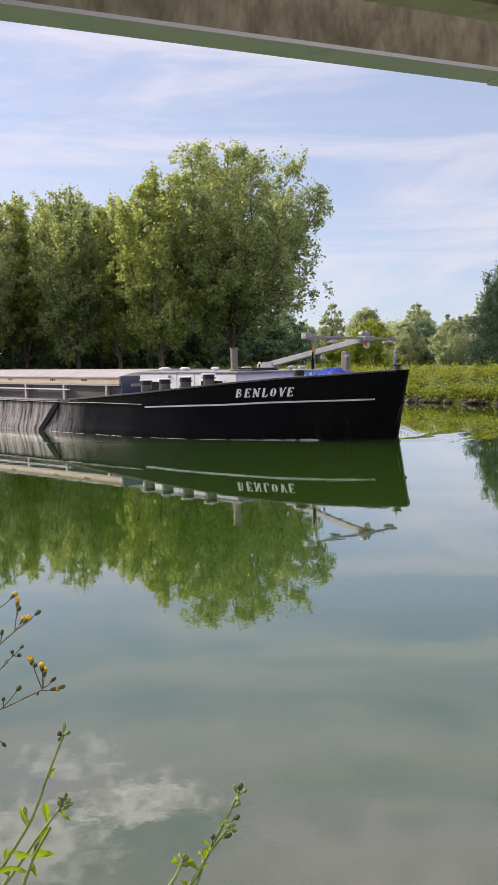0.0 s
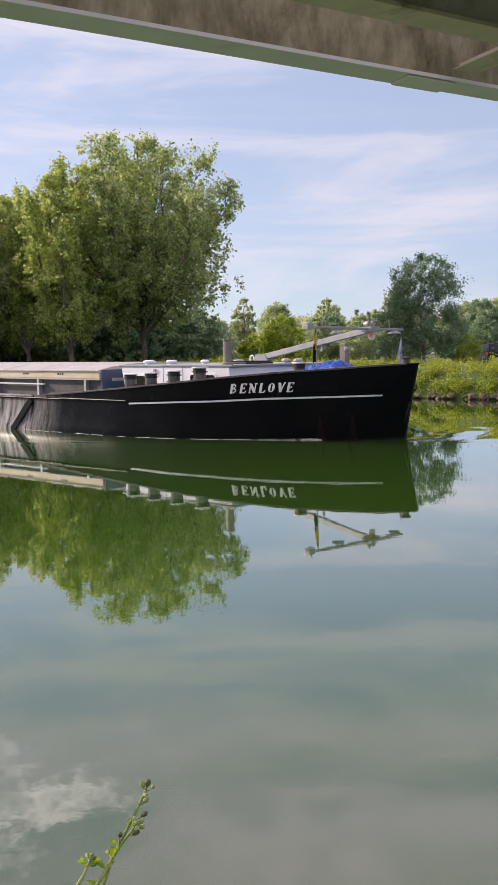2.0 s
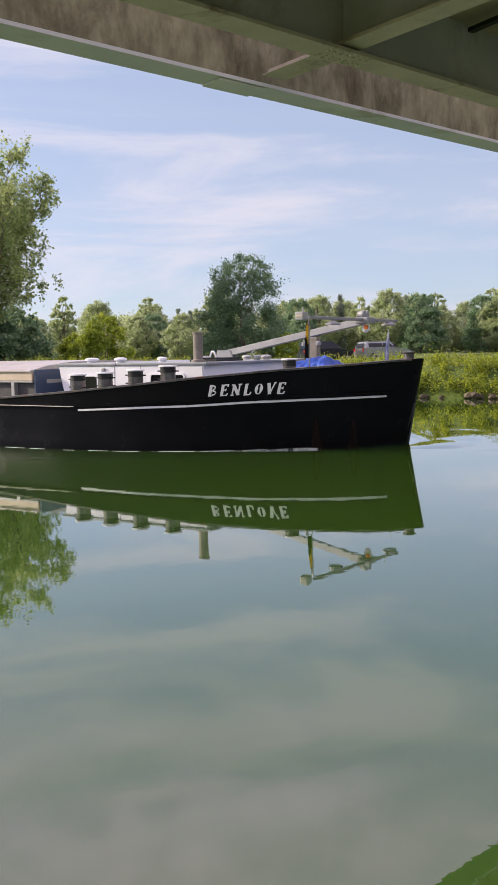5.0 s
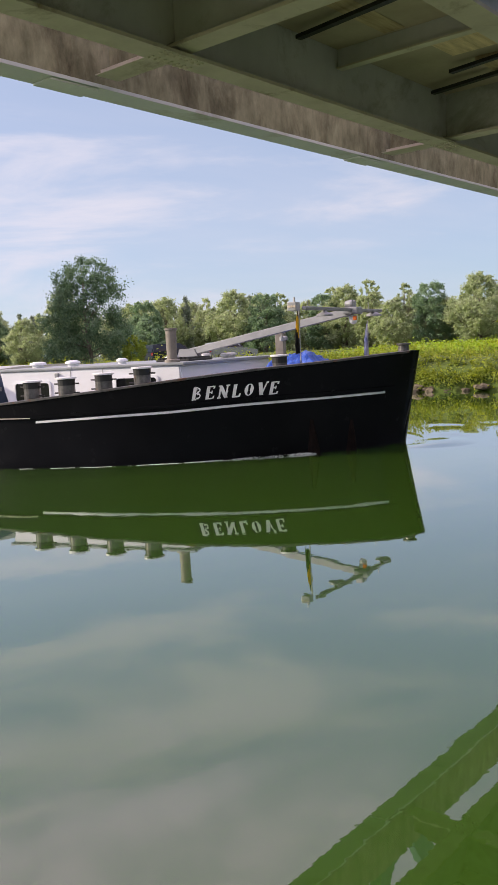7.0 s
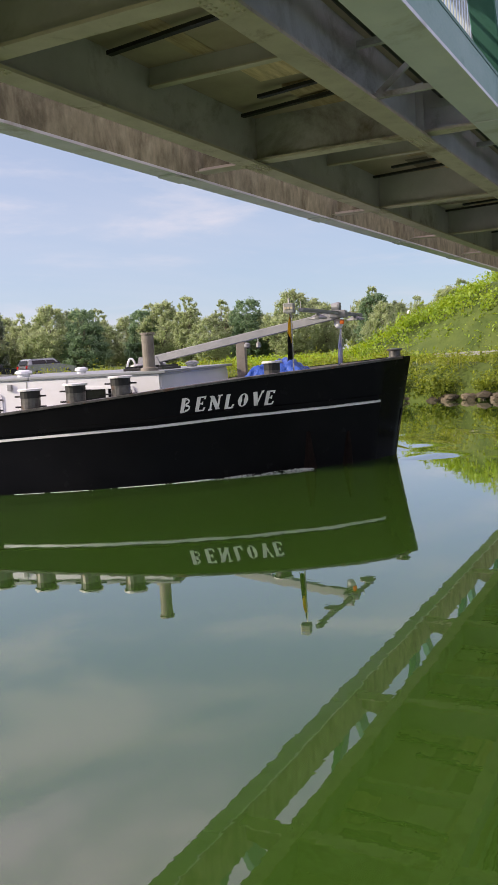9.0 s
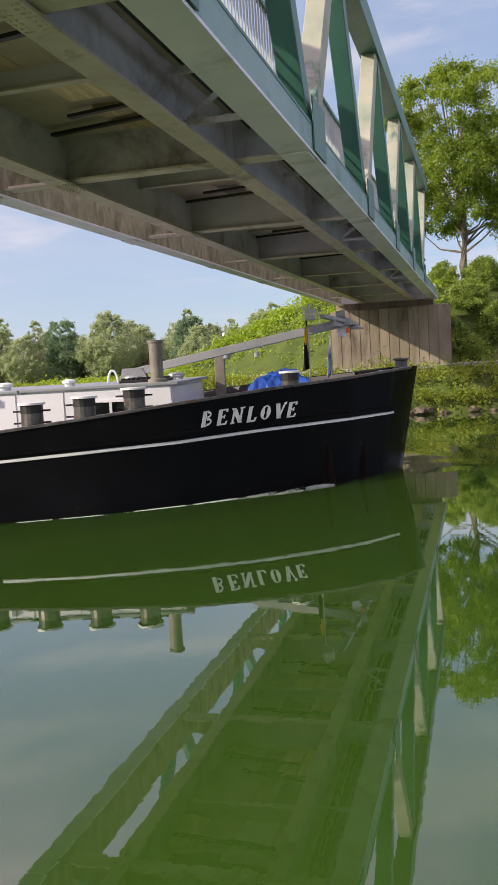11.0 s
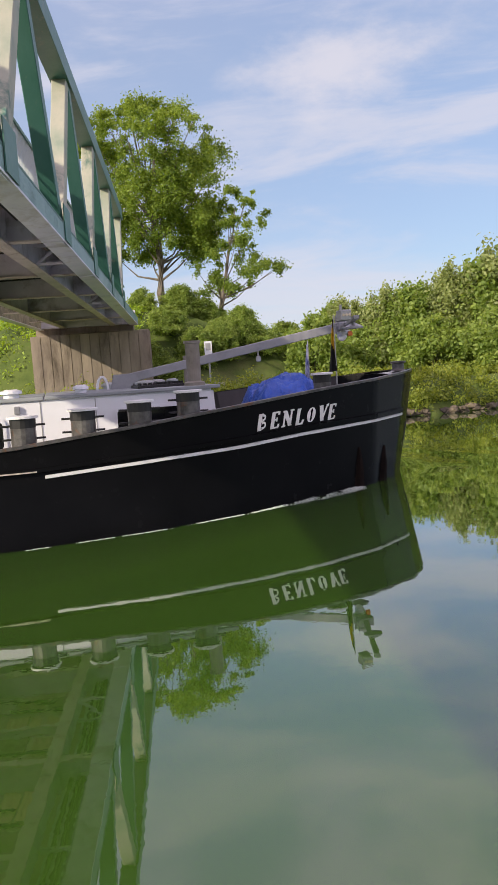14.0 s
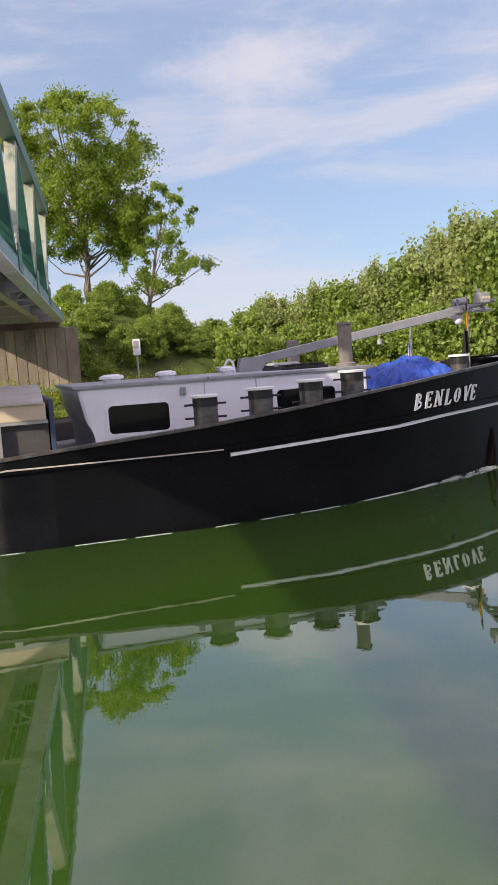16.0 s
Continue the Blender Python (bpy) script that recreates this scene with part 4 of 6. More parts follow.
    bmesh.ops.bevel(bm, geom=[e for e in bm.edges], offset=0.03, segments=2, affect="EDGES")
    cab = part("cabin", bm, M_WHITE, root, "white painted steel cabin")
    for x0, x1, z, mat_ in ((-8.0, -6.15, 1.76, M_ROOF), (-6.13, -3.66, 1.765, M_ROOF)):
        bm = bmesh.new()
        box(bm, (x0, y - 0.03, z - 0.02), (x1, 2.53, z + 0.03), 0.012)
        part("roof_panel", bm, mat_, cab, "grey roof edge")
    side_window(cab, -7.55, -6.72, 1.11, 1.49, y)
    side_window(cab, -5.16, -4.27, 1.12, 1.53, y, -4.72)
    for x in (-6.2, -5.45):
        bm = bmesh.new()
        box(bm, (x - 0.006, y - 0.008, 0.8), (x + 0.006, y + 0.01, 1.72))
        part("seam", bm, M_STEELGREY, cab)
    bm = bmesh.new()
    box(bm, (-6.55, y - 0.05, 1.57), (-6.47, y, 1.68), 0.012)
    part("wall_lamp", bm, M_ALU, cab)
    for x, yy, s in ((-4.6, -0.9, 0.16), (-4.15, 1.1, 0.14), (-5.6, -1.2, 0.12), (-6.6, -1.5, 0.16), (-7.4, -1.6, 0.18), (-3.98, 0.4, 0.11), (-5.0, 1.6, 0.13)):
        bm = bmesh.new()
        turned(bm, [(s * 0.7, 1.79), (s * 0.7, 1.84), (s, 1.85), (s * 0.95, 1.89), (s * 0.5, 1.915)], 14, (x, yy, 0))
        part("roof_vent", bm, M_WHITE if x < -5.2 else M_STEELGREY, cab)
    bm = bmesh.new()
    box(bm, (-4.75, -1.3, 1.79), (-4.0, -0.2, 1.84), 0.01)
    for k in range(9):
        box(bm, (-4.72 + 0.08 * k, -1.28, 1.84), (-4.69 + 0.08 * k, -0.22, 1.875))
    part("louvre", bm, M_BLACK, cab, "black louvred grating")
    # side panel aft of the cabin
    bm = bmesh.new()
    box(bm, (-8.34, -2.60, 0.8), (-8.28, 2.60, 1.66), 0.012)
    p = part("front_panel", bm, M_DARKBLUE, root, "dark blue painted end wall")
    bm = bmesh.new()
    box(bm, (-8.279, -2.25, 1.33), (-8.272, -1.75, 1.42))
    part("plate", bm, M_STEELGREY, p, "small pale plate")
    # chimney and post
    bm = bmesh.new()
    turned(bm, [(0.15, 1.77), (0.15, 1.84), (0.10, 1.86), (0.105, 2.40), (0.125, 2.405), (0.125, 2.44), (0.085, 2.44), (0.085, 2.38)], 20, (-4.0, -2.03, 0))
    part("chimney", bm, M_STACK, root, "tan-grey exhaust stack", smooth=False)
    bm = bmesh.new()
    box(bm, (-3.46, 2.15, 1.1), (-3.26, 2.35, 2.33), 0.015)
    q = part("spud_post", bm, M_STACK, root, "pale brown square post")
    bm = bmesh.new()
    turned(bm, [(0.05, 0), (0.07, 0.02), (0.07, 0.08), (0.03, 0.11)], 12, (-3.2, 2.12, 2.12))
    part("post_lamp", bm, M_ALU, q)
    # folding arm with its head
    A, B = Vector((-4.83, 0.3, 1.95)), Vector((-0.97, -0.12, 2.62))
    bm = bmesh.new()
    beam(bm, A, B, 0.12, 0.15, bevel=0.01)
    arm = part("folding_arm", bm, M_ALU, root, "bare aluminium mast arm lowered forward")
    bm = bmesh.new()
    for yy in (0.2, 0.40):
        v = [bm.verts.new((px, yy + d, pz)) for d in (0, 0.02) for px, pz in ((-5.05, 1.78), (-4.98, 2.04), (-4.62, 2.04), (-4.5, 1.78))]
        bm.faces.new(v[:4]); bm.faces.new(v[4:][::-1])
        for k in range(4):
            bm.faces.new((v[k], v[(k + 1) % 4], v[4 + (k + 1) % 4], v[4 + k]))
    part("arm_bracket", bm, M_ALU, arm)
    bm = bmesh.new()
    prev = None
    for k in range(9):
        a = math.pi * k / 8
        pt = Vector((-5.18 + 0.09 * math.cos(a), 0.3, 1.80 + 0.22 * math.sin(a)))
        if prev is not None:
            rod(bm, prev, pt, 0.022, n=8)
        prev = pt
    part("hose", bm, M_WHITE, arm)
    C, D = Vector((-1.39, -1.85, 2.665)), Vector((-0.65, 0.89, 2.62))
    bm = bmesh.new()
    beam(bm, C, D, 0.09, 0.06, bevel=0.008)
    cross = part("cross_bar", bm, M_ALU, arm)
    bm = bmesh.new()
    box(bm, (-1.67, -1.95, 2.62), (-1.50, -1.72, 2.78), 0.015)
    fl = part("floodlight", bm, M_STEELGREY, arm, "grey floodlight")
    for k in range(3):
        bm = bmesh.new()
        rod(bm, (-1.58 + 0.0, -1.952, 2.70), (-1.58, -1.96, 2.70), 0.022, n=10)
        for v in bm.verts:
            v.co.x += (k - 1) * 0.05
        part("lens", bm, M_COAMING, fl)
    for p, h, r in (((-1.6, -1.75, 2.78), 0.09, 0.02), ((-1.45, -1.45, 2.69), 0.13, 0.008), ((-0.8, 0.5, 2.66), 0.14, 0.008)):
        bm = bmesh.new()
        rod(bm, p, (p[0], p[1], p[2] + h), r, n=8)
        part("aerial", bm, M_STEELGREY, arm)
    bm = bmesh.new()
    box(bm, (-1.12, -0.3, 2.56), (-0.82, 0.12, 2.69), 0.02)
    part("arm_head", bm, M_ALU, arm)
    for dy in (-0.2, -0.02):
        bm = bmesh.new()
        rod(bm, (-1.08, dy, 2.755), (-0.96, dy, 2.755), 0.06, 0.085, 16)
        rod(bm, (-0.96, dy, 2.755), (-0.93, dy, 2.755), 0.085, 0.08, 16)
        part("horn_lamp", bm, M_ALU, arm)
    bm = bmesh.new()
    bmesh.ops.create_uvsphere(bm, u_segments=16, v_segments=10, radius=0.085, matrix=Matrix.Translation((-0.98, -0.02, 2.45)))
    turned(bm, [(0.085, 2.46), (0.085, 2.54)], 16, (-0.98, -0.02, 0))
    part("camera_dome", bm, M_WHITE, arm, "white dome housing", smooth=True)
    bm = bmesh.new()
    box(bm, (-0.93, -0.24, 2.44), (-0.86, -0.17, 2.52), 0.01)
    part("signal_lamp", bm, mat("orange_lamp", (0.6, 0.12, 0.02), (0.7, 0.2, 0.04), 4, 0.3), arm, "orange signal lamp")
    for px, py in ((-1.2, -1.2), (-0.72, 0.62)):
        bm = bmesh.new()
        turned(bm, [(0.16, 2.52), (0.16, 2.545), (0.05, 2.60), (0.02, 2.63)], 14, (px, py, 0))
        part("lamp_shade", bm, M_ALU, arm)
    M = A.lerp(B, 0.60)
    bm = bmesh.new()
    rod(bm, (M.x, M.y - 0.04, M.z - 0.07), (M.x, M.y - 0.04, M.z - 0.16), 0.012, n=8)
    turned(bm, [(0.03, M.z - 0.25), (0.045, M.z - 0.24), (0.045, M.z - 0.17), (0.02, M.z - 0.15)], 12, (M.x, M.y - 0.04, 0))
    part("hanging_lamp", bm, M_STEELGREY, arm)
    # flags
    for name, x, yy, z0, z1, c1, c2, label, seed in (("black_flag", -1.62, -1.45, 1.55, 2.74, (0.012, 0.012, 0.012), (0.014, 0.013, 0.012), "furled black and yellow flag", 3),
                                                     ("blue_flag", -1.11, 1.60, 1.5, 2.46, (0.02, 0.06, 0.38), (0.75, 0.76, 0.80), "drooping blue and white flag", 8)):
        bm = bmesh.new()
        rod(bm, (x, yy, z0), (x, yy, z1), 0.013, 0.010, 8)
        pole = part("flagstaff", bm, M_STEELGREY, root)
        bm = bmesh.new()
        rng = np.random.default_rng(seed)
        n, m = 18, 8
        g = []
        hgt = min(0.82, z1 - z0 - 0.16)
        for i in range(n + 1):
            w = 0.03 + 0.09 * (i / n) ** 1.1
            row = []
            for j in range(m + 1):
                u = j / m
                row.append(bm.verts.new((x - w * u + 0.012 * math.sin(9 * u + i * 0.35), yy + 0.035 * math.sin(u * 10 + i * 0.25) * (0.4 + i / n), z1 - 0.05 - hgt * i / n - 0.05 * u)))
            g.append(row)
        for i in range(n):
            for j in range(m):
                bm.faces.new((g[i][j], g[i][j + 1], g[i + 1][j + 1], g[i + 1][j]))
        fm = mat(name + "_cloth", c1, c2, 7.0, 0.8, bump=0.2, stretch=(1.5, 1.5, 0.5), bump_scale=20)
        cloth = part("flag", bm, fm, pole, label, smooth=True)
        if seed == 3:
            cloth.data.materials.append(M_FLAG_YELLOW)
            for poly in cloth.data.polygons:
                row, col = divmod(poly.index, m)
                poly.material_index = 1 if 4 <= row + 0.6 * col <= 11 else 0
    # bollards
    for x, yy, z0, z1 in ((-6.42, -3.17, 0.85, 1.56), (-5.67, -3.13, 0.95, 1.60), (-4.93, -3.02, 1.0, 1.65), (-4.24, -2.80, 1.1, 1.73)):
        bollard(root, x, yy, z0, z1)
    bollard(root, -1.95, -1.70, 1.25, 1.83, 0.13, False)
    bm = bmesh.new()
    turned(bm, [(0.15, 1.77), (0.11, 1.80), (0.10, 1.90), (0.14, 1.92), (0.14, 1.945), (0.05, 1.95)], 20, (0.02, -0.08, 0))
    part("bow_bollard", bm, M_BOLLARD, root)
    # tarpaulin over gear on the foredeck
    bm = bmesh.new()
    n, m = 44, 34
    g = []
    for i in range(n + 1):
        row = []
        for j in range(m + 1):
            a, b = i / n * 2 - 1, j / m * 2 - 1
            x, yy = -2.11 + a * 0.65, -0.10 + b * 0.74
            r = max(abs(a) ** 2.6, abs(b) ** 2.6)
            z = 1.26 + 0.66 * (1 - r) ** 0.55 * (0.86 + 0.10 * math.sin(a * 4 + 1) * math.cos(b * 3)) if r < 1 else 1.24
            z += 0.07 * noise.noise(Vector((a * 3.1, b * 3.1, 4))) - 0.13 * abs(noise.noise(Vector((a * 4.5 + 1.5 * b, b * 3.0, 7)))) - 0.07 * abs(noise.noise(Vector((a * 9, b * 7 - 3 * a, 2)))) + 0.022 * abs(math.sin(6 * math.atan2(b, a + 0.01) + 2 * noise.noise(Vector((a * 2, b * 2, 0)))))
            row.append(bm.verts.new((x + 0.03 * noise.noise(Vector((a * 4, b * 4, 9))), yy, z)))
        g.append(row)
    for i in range(n):
        for j in range(m):
            bm.faces.new((g[i][j], g[i + 1][j], g[i + 1][j + 1], g[i][j + 1]))
    part("tarpaulin", bm, M_BLUE, root, "crumpled blue tarpaulin over deck gear", smooth=True)
    bm = bmesh.new()
    for k in range(7):
        rr = np.random.default_rng(k)
        bmesh.ops.create_uvsphere(bm, u_segments=8, v_segments=6, radius=0.05 + 0.03 * rr.random(), matrix=Matrix.Translation((-3.05 + 0.12 * k, -1.15 + 0.1 * rr.random(), 1.32)))
    part("coiled_rope", bm, M_COAMING, root, "pale rope coils")
    return root


BARGE = barge()


def hold(root):
    """The cargo hold: recessed side, coaming and hatch covers."""
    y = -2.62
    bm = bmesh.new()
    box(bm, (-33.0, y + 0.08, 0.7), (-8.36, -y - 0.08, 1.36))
    part("hold_side", bm, M_HOLD, root, "grey recessed hold side, its shade painted in")
    for k in range(11):
        x = -9.0 - 2.3 * k
        bm = bmesh.new()
        box(bm, (x - 0.05, y - 0.04, 0.8), (x + 0.05, y + 0.09, 1.36))
        part("stanchion", bm, M_STEELGREY, root)
    bm = bmesh.new()
    box(bm, (-33.0, y - 0.06, 1.20), (-11.0, y + 0.02, 1.235))
    part("side_rail", bm, M_STRIPE, root)
    bm = bmesh.new()
    box(bm, (-33.1, y - 0.02, 1.36), (-8.36, -y + 0.02, 1.40))
    part("coaming_ledge", bm, M_STEELGREY, root)
    bm = bmesh.new()
    box(bm, (-33.0, y, 1.40), (-8.38, -y, 1.62), 0.02)
    co = part("coaming", bm, M_COAMING, root, "cream painted coaming with rust runs")
    rr = np.random.default_rng(4)
    for k in range(9):
        x = -9.4 - 2.2 * k - rr.random()
        bm = bmesh.new()
        for j in range(3):
            box(bm, (x + 0.11 * j, y - 0.006, 1.50), (x + 0.11 * j + 0.07, y + 0.004, 1.555))
        part("stencil_mark", bm, M_BLACK, co, "unreadable dark stencil marks")
    for k in range(10):
        x0 = -8.40 - 2.35 * k
        bm = bmesh.new()
        n = 10
        lo, hi = [], []
        for j in range(n + 1):
            u = j / n * 2 - 1
            z = 1.64 + 0.20 * (1 - abs(u) ** 3.0)
            lo.append((x0, u * 2.66, z)); hi.append((x0 - 2.31, u * 2.66, z))
        va, vb = [bm.verts.new(p) for p in lo], [bm.verts.new(p) for p in hi]
        for j in range(n):
            bm.faces.new((va[j], va[j + 1], vb[j + 1], vb[j]))
        fa = [bm.verts.new((p[0], p[1], 1.61)) for p in lo]
        fb = [bm.verts.new((p[0], p[1], 1.61)) for p in hi]
        for j in range(n):
            bm.faces.new((va[j], fa[j], fa[j + 1], va[j + 1]))
            bm.faces.new((vb[j], vb[j + 1], fb[j + 1], fb[j]))
        bm.faces.new((va[0], vb[0], fb[0], fa[0]))
        bm.faces.new((va[-1], fa[-1], fb[-1], vb[-1]))
        part("hatch_cover", bm, M_HATCH, root, "", smooth=False)
    # a slanted fender board on the side, and the stern house out of sight behind
    bm = bmesh.new()
    p0, p1 = skin_at(-10.4, 0.8, 0.03)[0], skin_at(-11.1, -0.05, 0.05)[0]
    beam(bm, p0, p1, 0.10, 0.16)
    part("fender_board", bm, M_BLACK, root)


hold(BARGE)


def bow_wave():
    """Foam along the hull and low ridges of water that travel with the barge."""
    root = empty("bow_wave")
    tagged(root, "white foam and low ripples along the barge's side", "wave")
    rng = np.random.default_rng(12)
    vs, fs = [], []
    for k in range(4200):
        s = rng.random()
        crest_fleck = k % 3 == 0
        x = -1.32 - (3.2 * s ** 1.4 if crest_fleck else 15 * s ** 1.3)
        p = skin(x, 0.02)
        crest = math.exp(-((x + 1.75) / 0.95) ** 2)
        off = 0.01 + abs(rng.normal()) * (0.010 + 0.13 * crest * (0.35 + min(1, (-1.32 - x) / 1.2)))
        gap = noise.noise(Vector((x * 4.2 + 2.0 * off, off * 9, 1))) if crest_fleck else noise.noise(Vector((x * 1.7, 0, 1)))
        if gap < (0.06 if crest_fleck else 0.02):
            continue
        c = Vector((x + 0.03 * rng.normal(), p.y - off, 0.004 + 0.035 * crest * rng.random() * (1 - min(1, off * 3.0))))
        r = (0.46 if crest_fleck else 0.36) * (0.004 + 0.010 * rng.random() ** 2)
        o = len(vs)
        a = 0.5 * rng.normal() if crest_fleck else 0.15 * rng.normal()
        for j in range(4):
            vs.append(c + Vector((r * (3.6 if crest_fleck else 6.0) * math.cos(a + j * 1.571), r * 1.1 * math.sin(a + j * 1.571), -0.004)))
        vs.append(c + Vector((0, 0, r * 0.6)))
        for j in range(4):
            fs.append((o + j, o + (j + 1) % 4, o + 4))
    foam = raw("foam", vs, fs, M_FOAM, root, "white foam flecks")
    tagged(foam, kind="stuff")
    # low ridges spreading from the stem
    for name, side, spread, n0, hgt, wid in (("ripple", -1, 0.30, 0.9, 0.014, 0.5), ("ripple", 1, 0.34, 0.9, 0.04, 0.45), ("ripple", -1, 0.16, 2.2, 0.009, 0.4), ("ripple", 1, 0.55, 0.3, 0.04, 0.4), ("ripple", 1, 0.44, 0.6, 0.05, 0.26), ("ripple", 1, 0.24, 0.9, 0.045, 0.24)):
        vv, ff = [], []
        n, m = 60, 8
        for i in range(n + 1):
            u = i / n
            x = 0.35 - 14 * u
            yc = side * (half(min(x, 0.25)) * 1.0 + 0.25 + spread * 14 * u * 0.9 + 0.3 * n0 * u)
            for j in range(m + 1):
                q = j / m * 2 - 1
                fade = math.sin(math.pi * min(1, u * 1.4 + 0.04)) if u < 0.7 else max(0, (1 - u) / 0.3)
                vv.append((x + 0.2 * q, yc + side * q * wid * (0.6 + u), -0.002 + hgt * fade * (math.cos(q * math.pi) * 0.5 + 0.5) * (0.8 + 0.4 * noise.noise(Vector((x, q, 3))))))
        for i in range(n):
            for j in range(m):
                a = i * (m + 1) + j
                ff.append((a, a + 1, a + m + 2, a + m + 1))
        raw(name, vv, ff, M_WATER, root, smooth=True)
    # arcs of water pushed ahead of the stem, bending back on the port side
    for x0, hgt, wid, far_end in ((0.75, 0.034, 0.75, 6.0), (2.1, 0.016, 0.70, 7.5)):
        vv, ff = [], []
        n, m = 70, 14
        for i in range(n + 1):
            u = i / n
            y = -0.9 + (far_end + 0.9) * u
            x = x0 - 0.085 * max(0.0, y) ** 1.55 - 0.5 * min(0.0, y) ** 2
            fade = math.sin(math.pi * min(1.0, u * 2.2 + 0.02)) if u < 0.227 else max(0.0, 1 - (u - 0.227) / 0.773) ** 0.8
            for j in range(m + 1):
                q = j / m * 2 - 1
                vv.append((x + q * wid, y, -0.002 + hgt * fade * (0.5 + 0.5 * math.cos(q * math.pi)) * (0.85 + 0.5 * noise.noise(Vector((y * 1.3, x0 * 5, 2))))))
        for i in range(n):
            for j in range(m):
                a = i * (m + 1) + j
                ff.append((a, a + 1, a + m + 2, a + m + 1))
        raw("ripple", vv, ff, M_WATER, root, smooth=True)
    return root


M_FOAM = mat("foam", (0.30, 0.36, 0.29), (0.70, 0.73, 0.68), 30, 0.7, bump=0.1)
WAVE = bow_wave()

# ---- trees ----
def tube(points, radii, n=6):
    """Vertices and faces of a bent tapered limb."""
    vs, fs = [], []
    for i, (p, r) in enumerate(zip(points, radii)):
        d = (points[min(i + 1, len(points) - 1)] - points[max(i - 1, 0)])
        q = d.to_track_quat("Z", "Y") if d.length > 1e-6 else Euler((0, 0, 0)).to_quaternion()
        for k in range(n):
            a = 2 * math.pi * k / n
            vs.append(p + q @ Vector((r * math.cos(a), r * math.sin(a), 0)))
    for i in range(len(points) - 1):
        for k in range(n):
            fs.append((i * n + k, i * n + (k + 1) % n, (i + 1) * n + (k + 1) % n, (i + 1) * n + k))
    return vs, fs


def leaves(rng, centres, radii, count, size, droop=0.3, flat=0.75):
    """Bent leaf quads on the shells of clumps; returns vertices and faces."""
    m = len(centres)
    weight = np.array(radii) ** 2
    pick = rng.choice(m, count, p=weight / weight.sum())
    d = rng.normal(size=(count, 3))
    d /= np.linalg.norm(d, axis=1, keepdims=True)
    axis = rng.normal(size=(m, 3)) * np.array([1, 1, flat])
    axis /= np.linalg.norm(axis, axis=1, keepdims=True)
    g = rng.normal(size=(count, 3)) * 0.42
    g += axis[pick] * (np.sum(g * axis[pick], axis=1) * 0.9)[:, None]
    c = np.array(centres)[pick] + g * np.array(radii)[pick][:, None] * np.array([1, 1, flat])
    d = g / (np.linalg.norm(g, axis=1, keepdims=True) + 1e-6)
    nrm = d * 0.55 + rng.normal(size=(count, 3)) * 0.75 + np.array([0, 0, 0.35])
    nrm /= np.linalg.norm(nrm, axis=1, keepdims=True)
    t = np.cross(nrm, rng.normal(size=(count, 3)))
    t /= np.linalg.norm(t, axis=1, keepdims=True) + 1e-9
    t[:, 2] -= droop
    t /= np.linalg.norm(t, axis=1, keepdims=True)
    b = np.cross(nrm, t)
    s = size * (0.6 + 0.8 * rng.random(count))[:, None]
    a0 = c - t * s * 0.6
    a1 = c + b * s * 0.36 + nrm * s * 0.05
    a2 = c + t * s * 0.6 - nrm * s * 0.12
    a3 = c - b * s * 0.36 + nrm * s * 0.05
    verts = np.stack([a0, a1, a2, a3], 1).reshape(-1, 3)
    faces = np.arange(count * 4).reshape(count, 4)
    return verts, faces


def fast_mesh(name, verts, faces, material):
    me = bpy.data.meshes.new(name)
    nv, nf = len(verts), len(faces)
    me.vertices.add(nv)
    me.vertices.foreach_set("co", np.asarray(verts, dtype=np.float32).ravel())
    me.loops.add(nf * 4)
    me.loops.foreach_set("vertex_index", np.asarray(faces, dtype=np.int32).ravel())
    me.polygons.add(nf)
    me.polygons.foreach_set("loop_start", np.arange(0, nf * 4, 4, dtype=np.int32))
    me.update(calc_edges=True)
    me.materials.append(material)
    return me


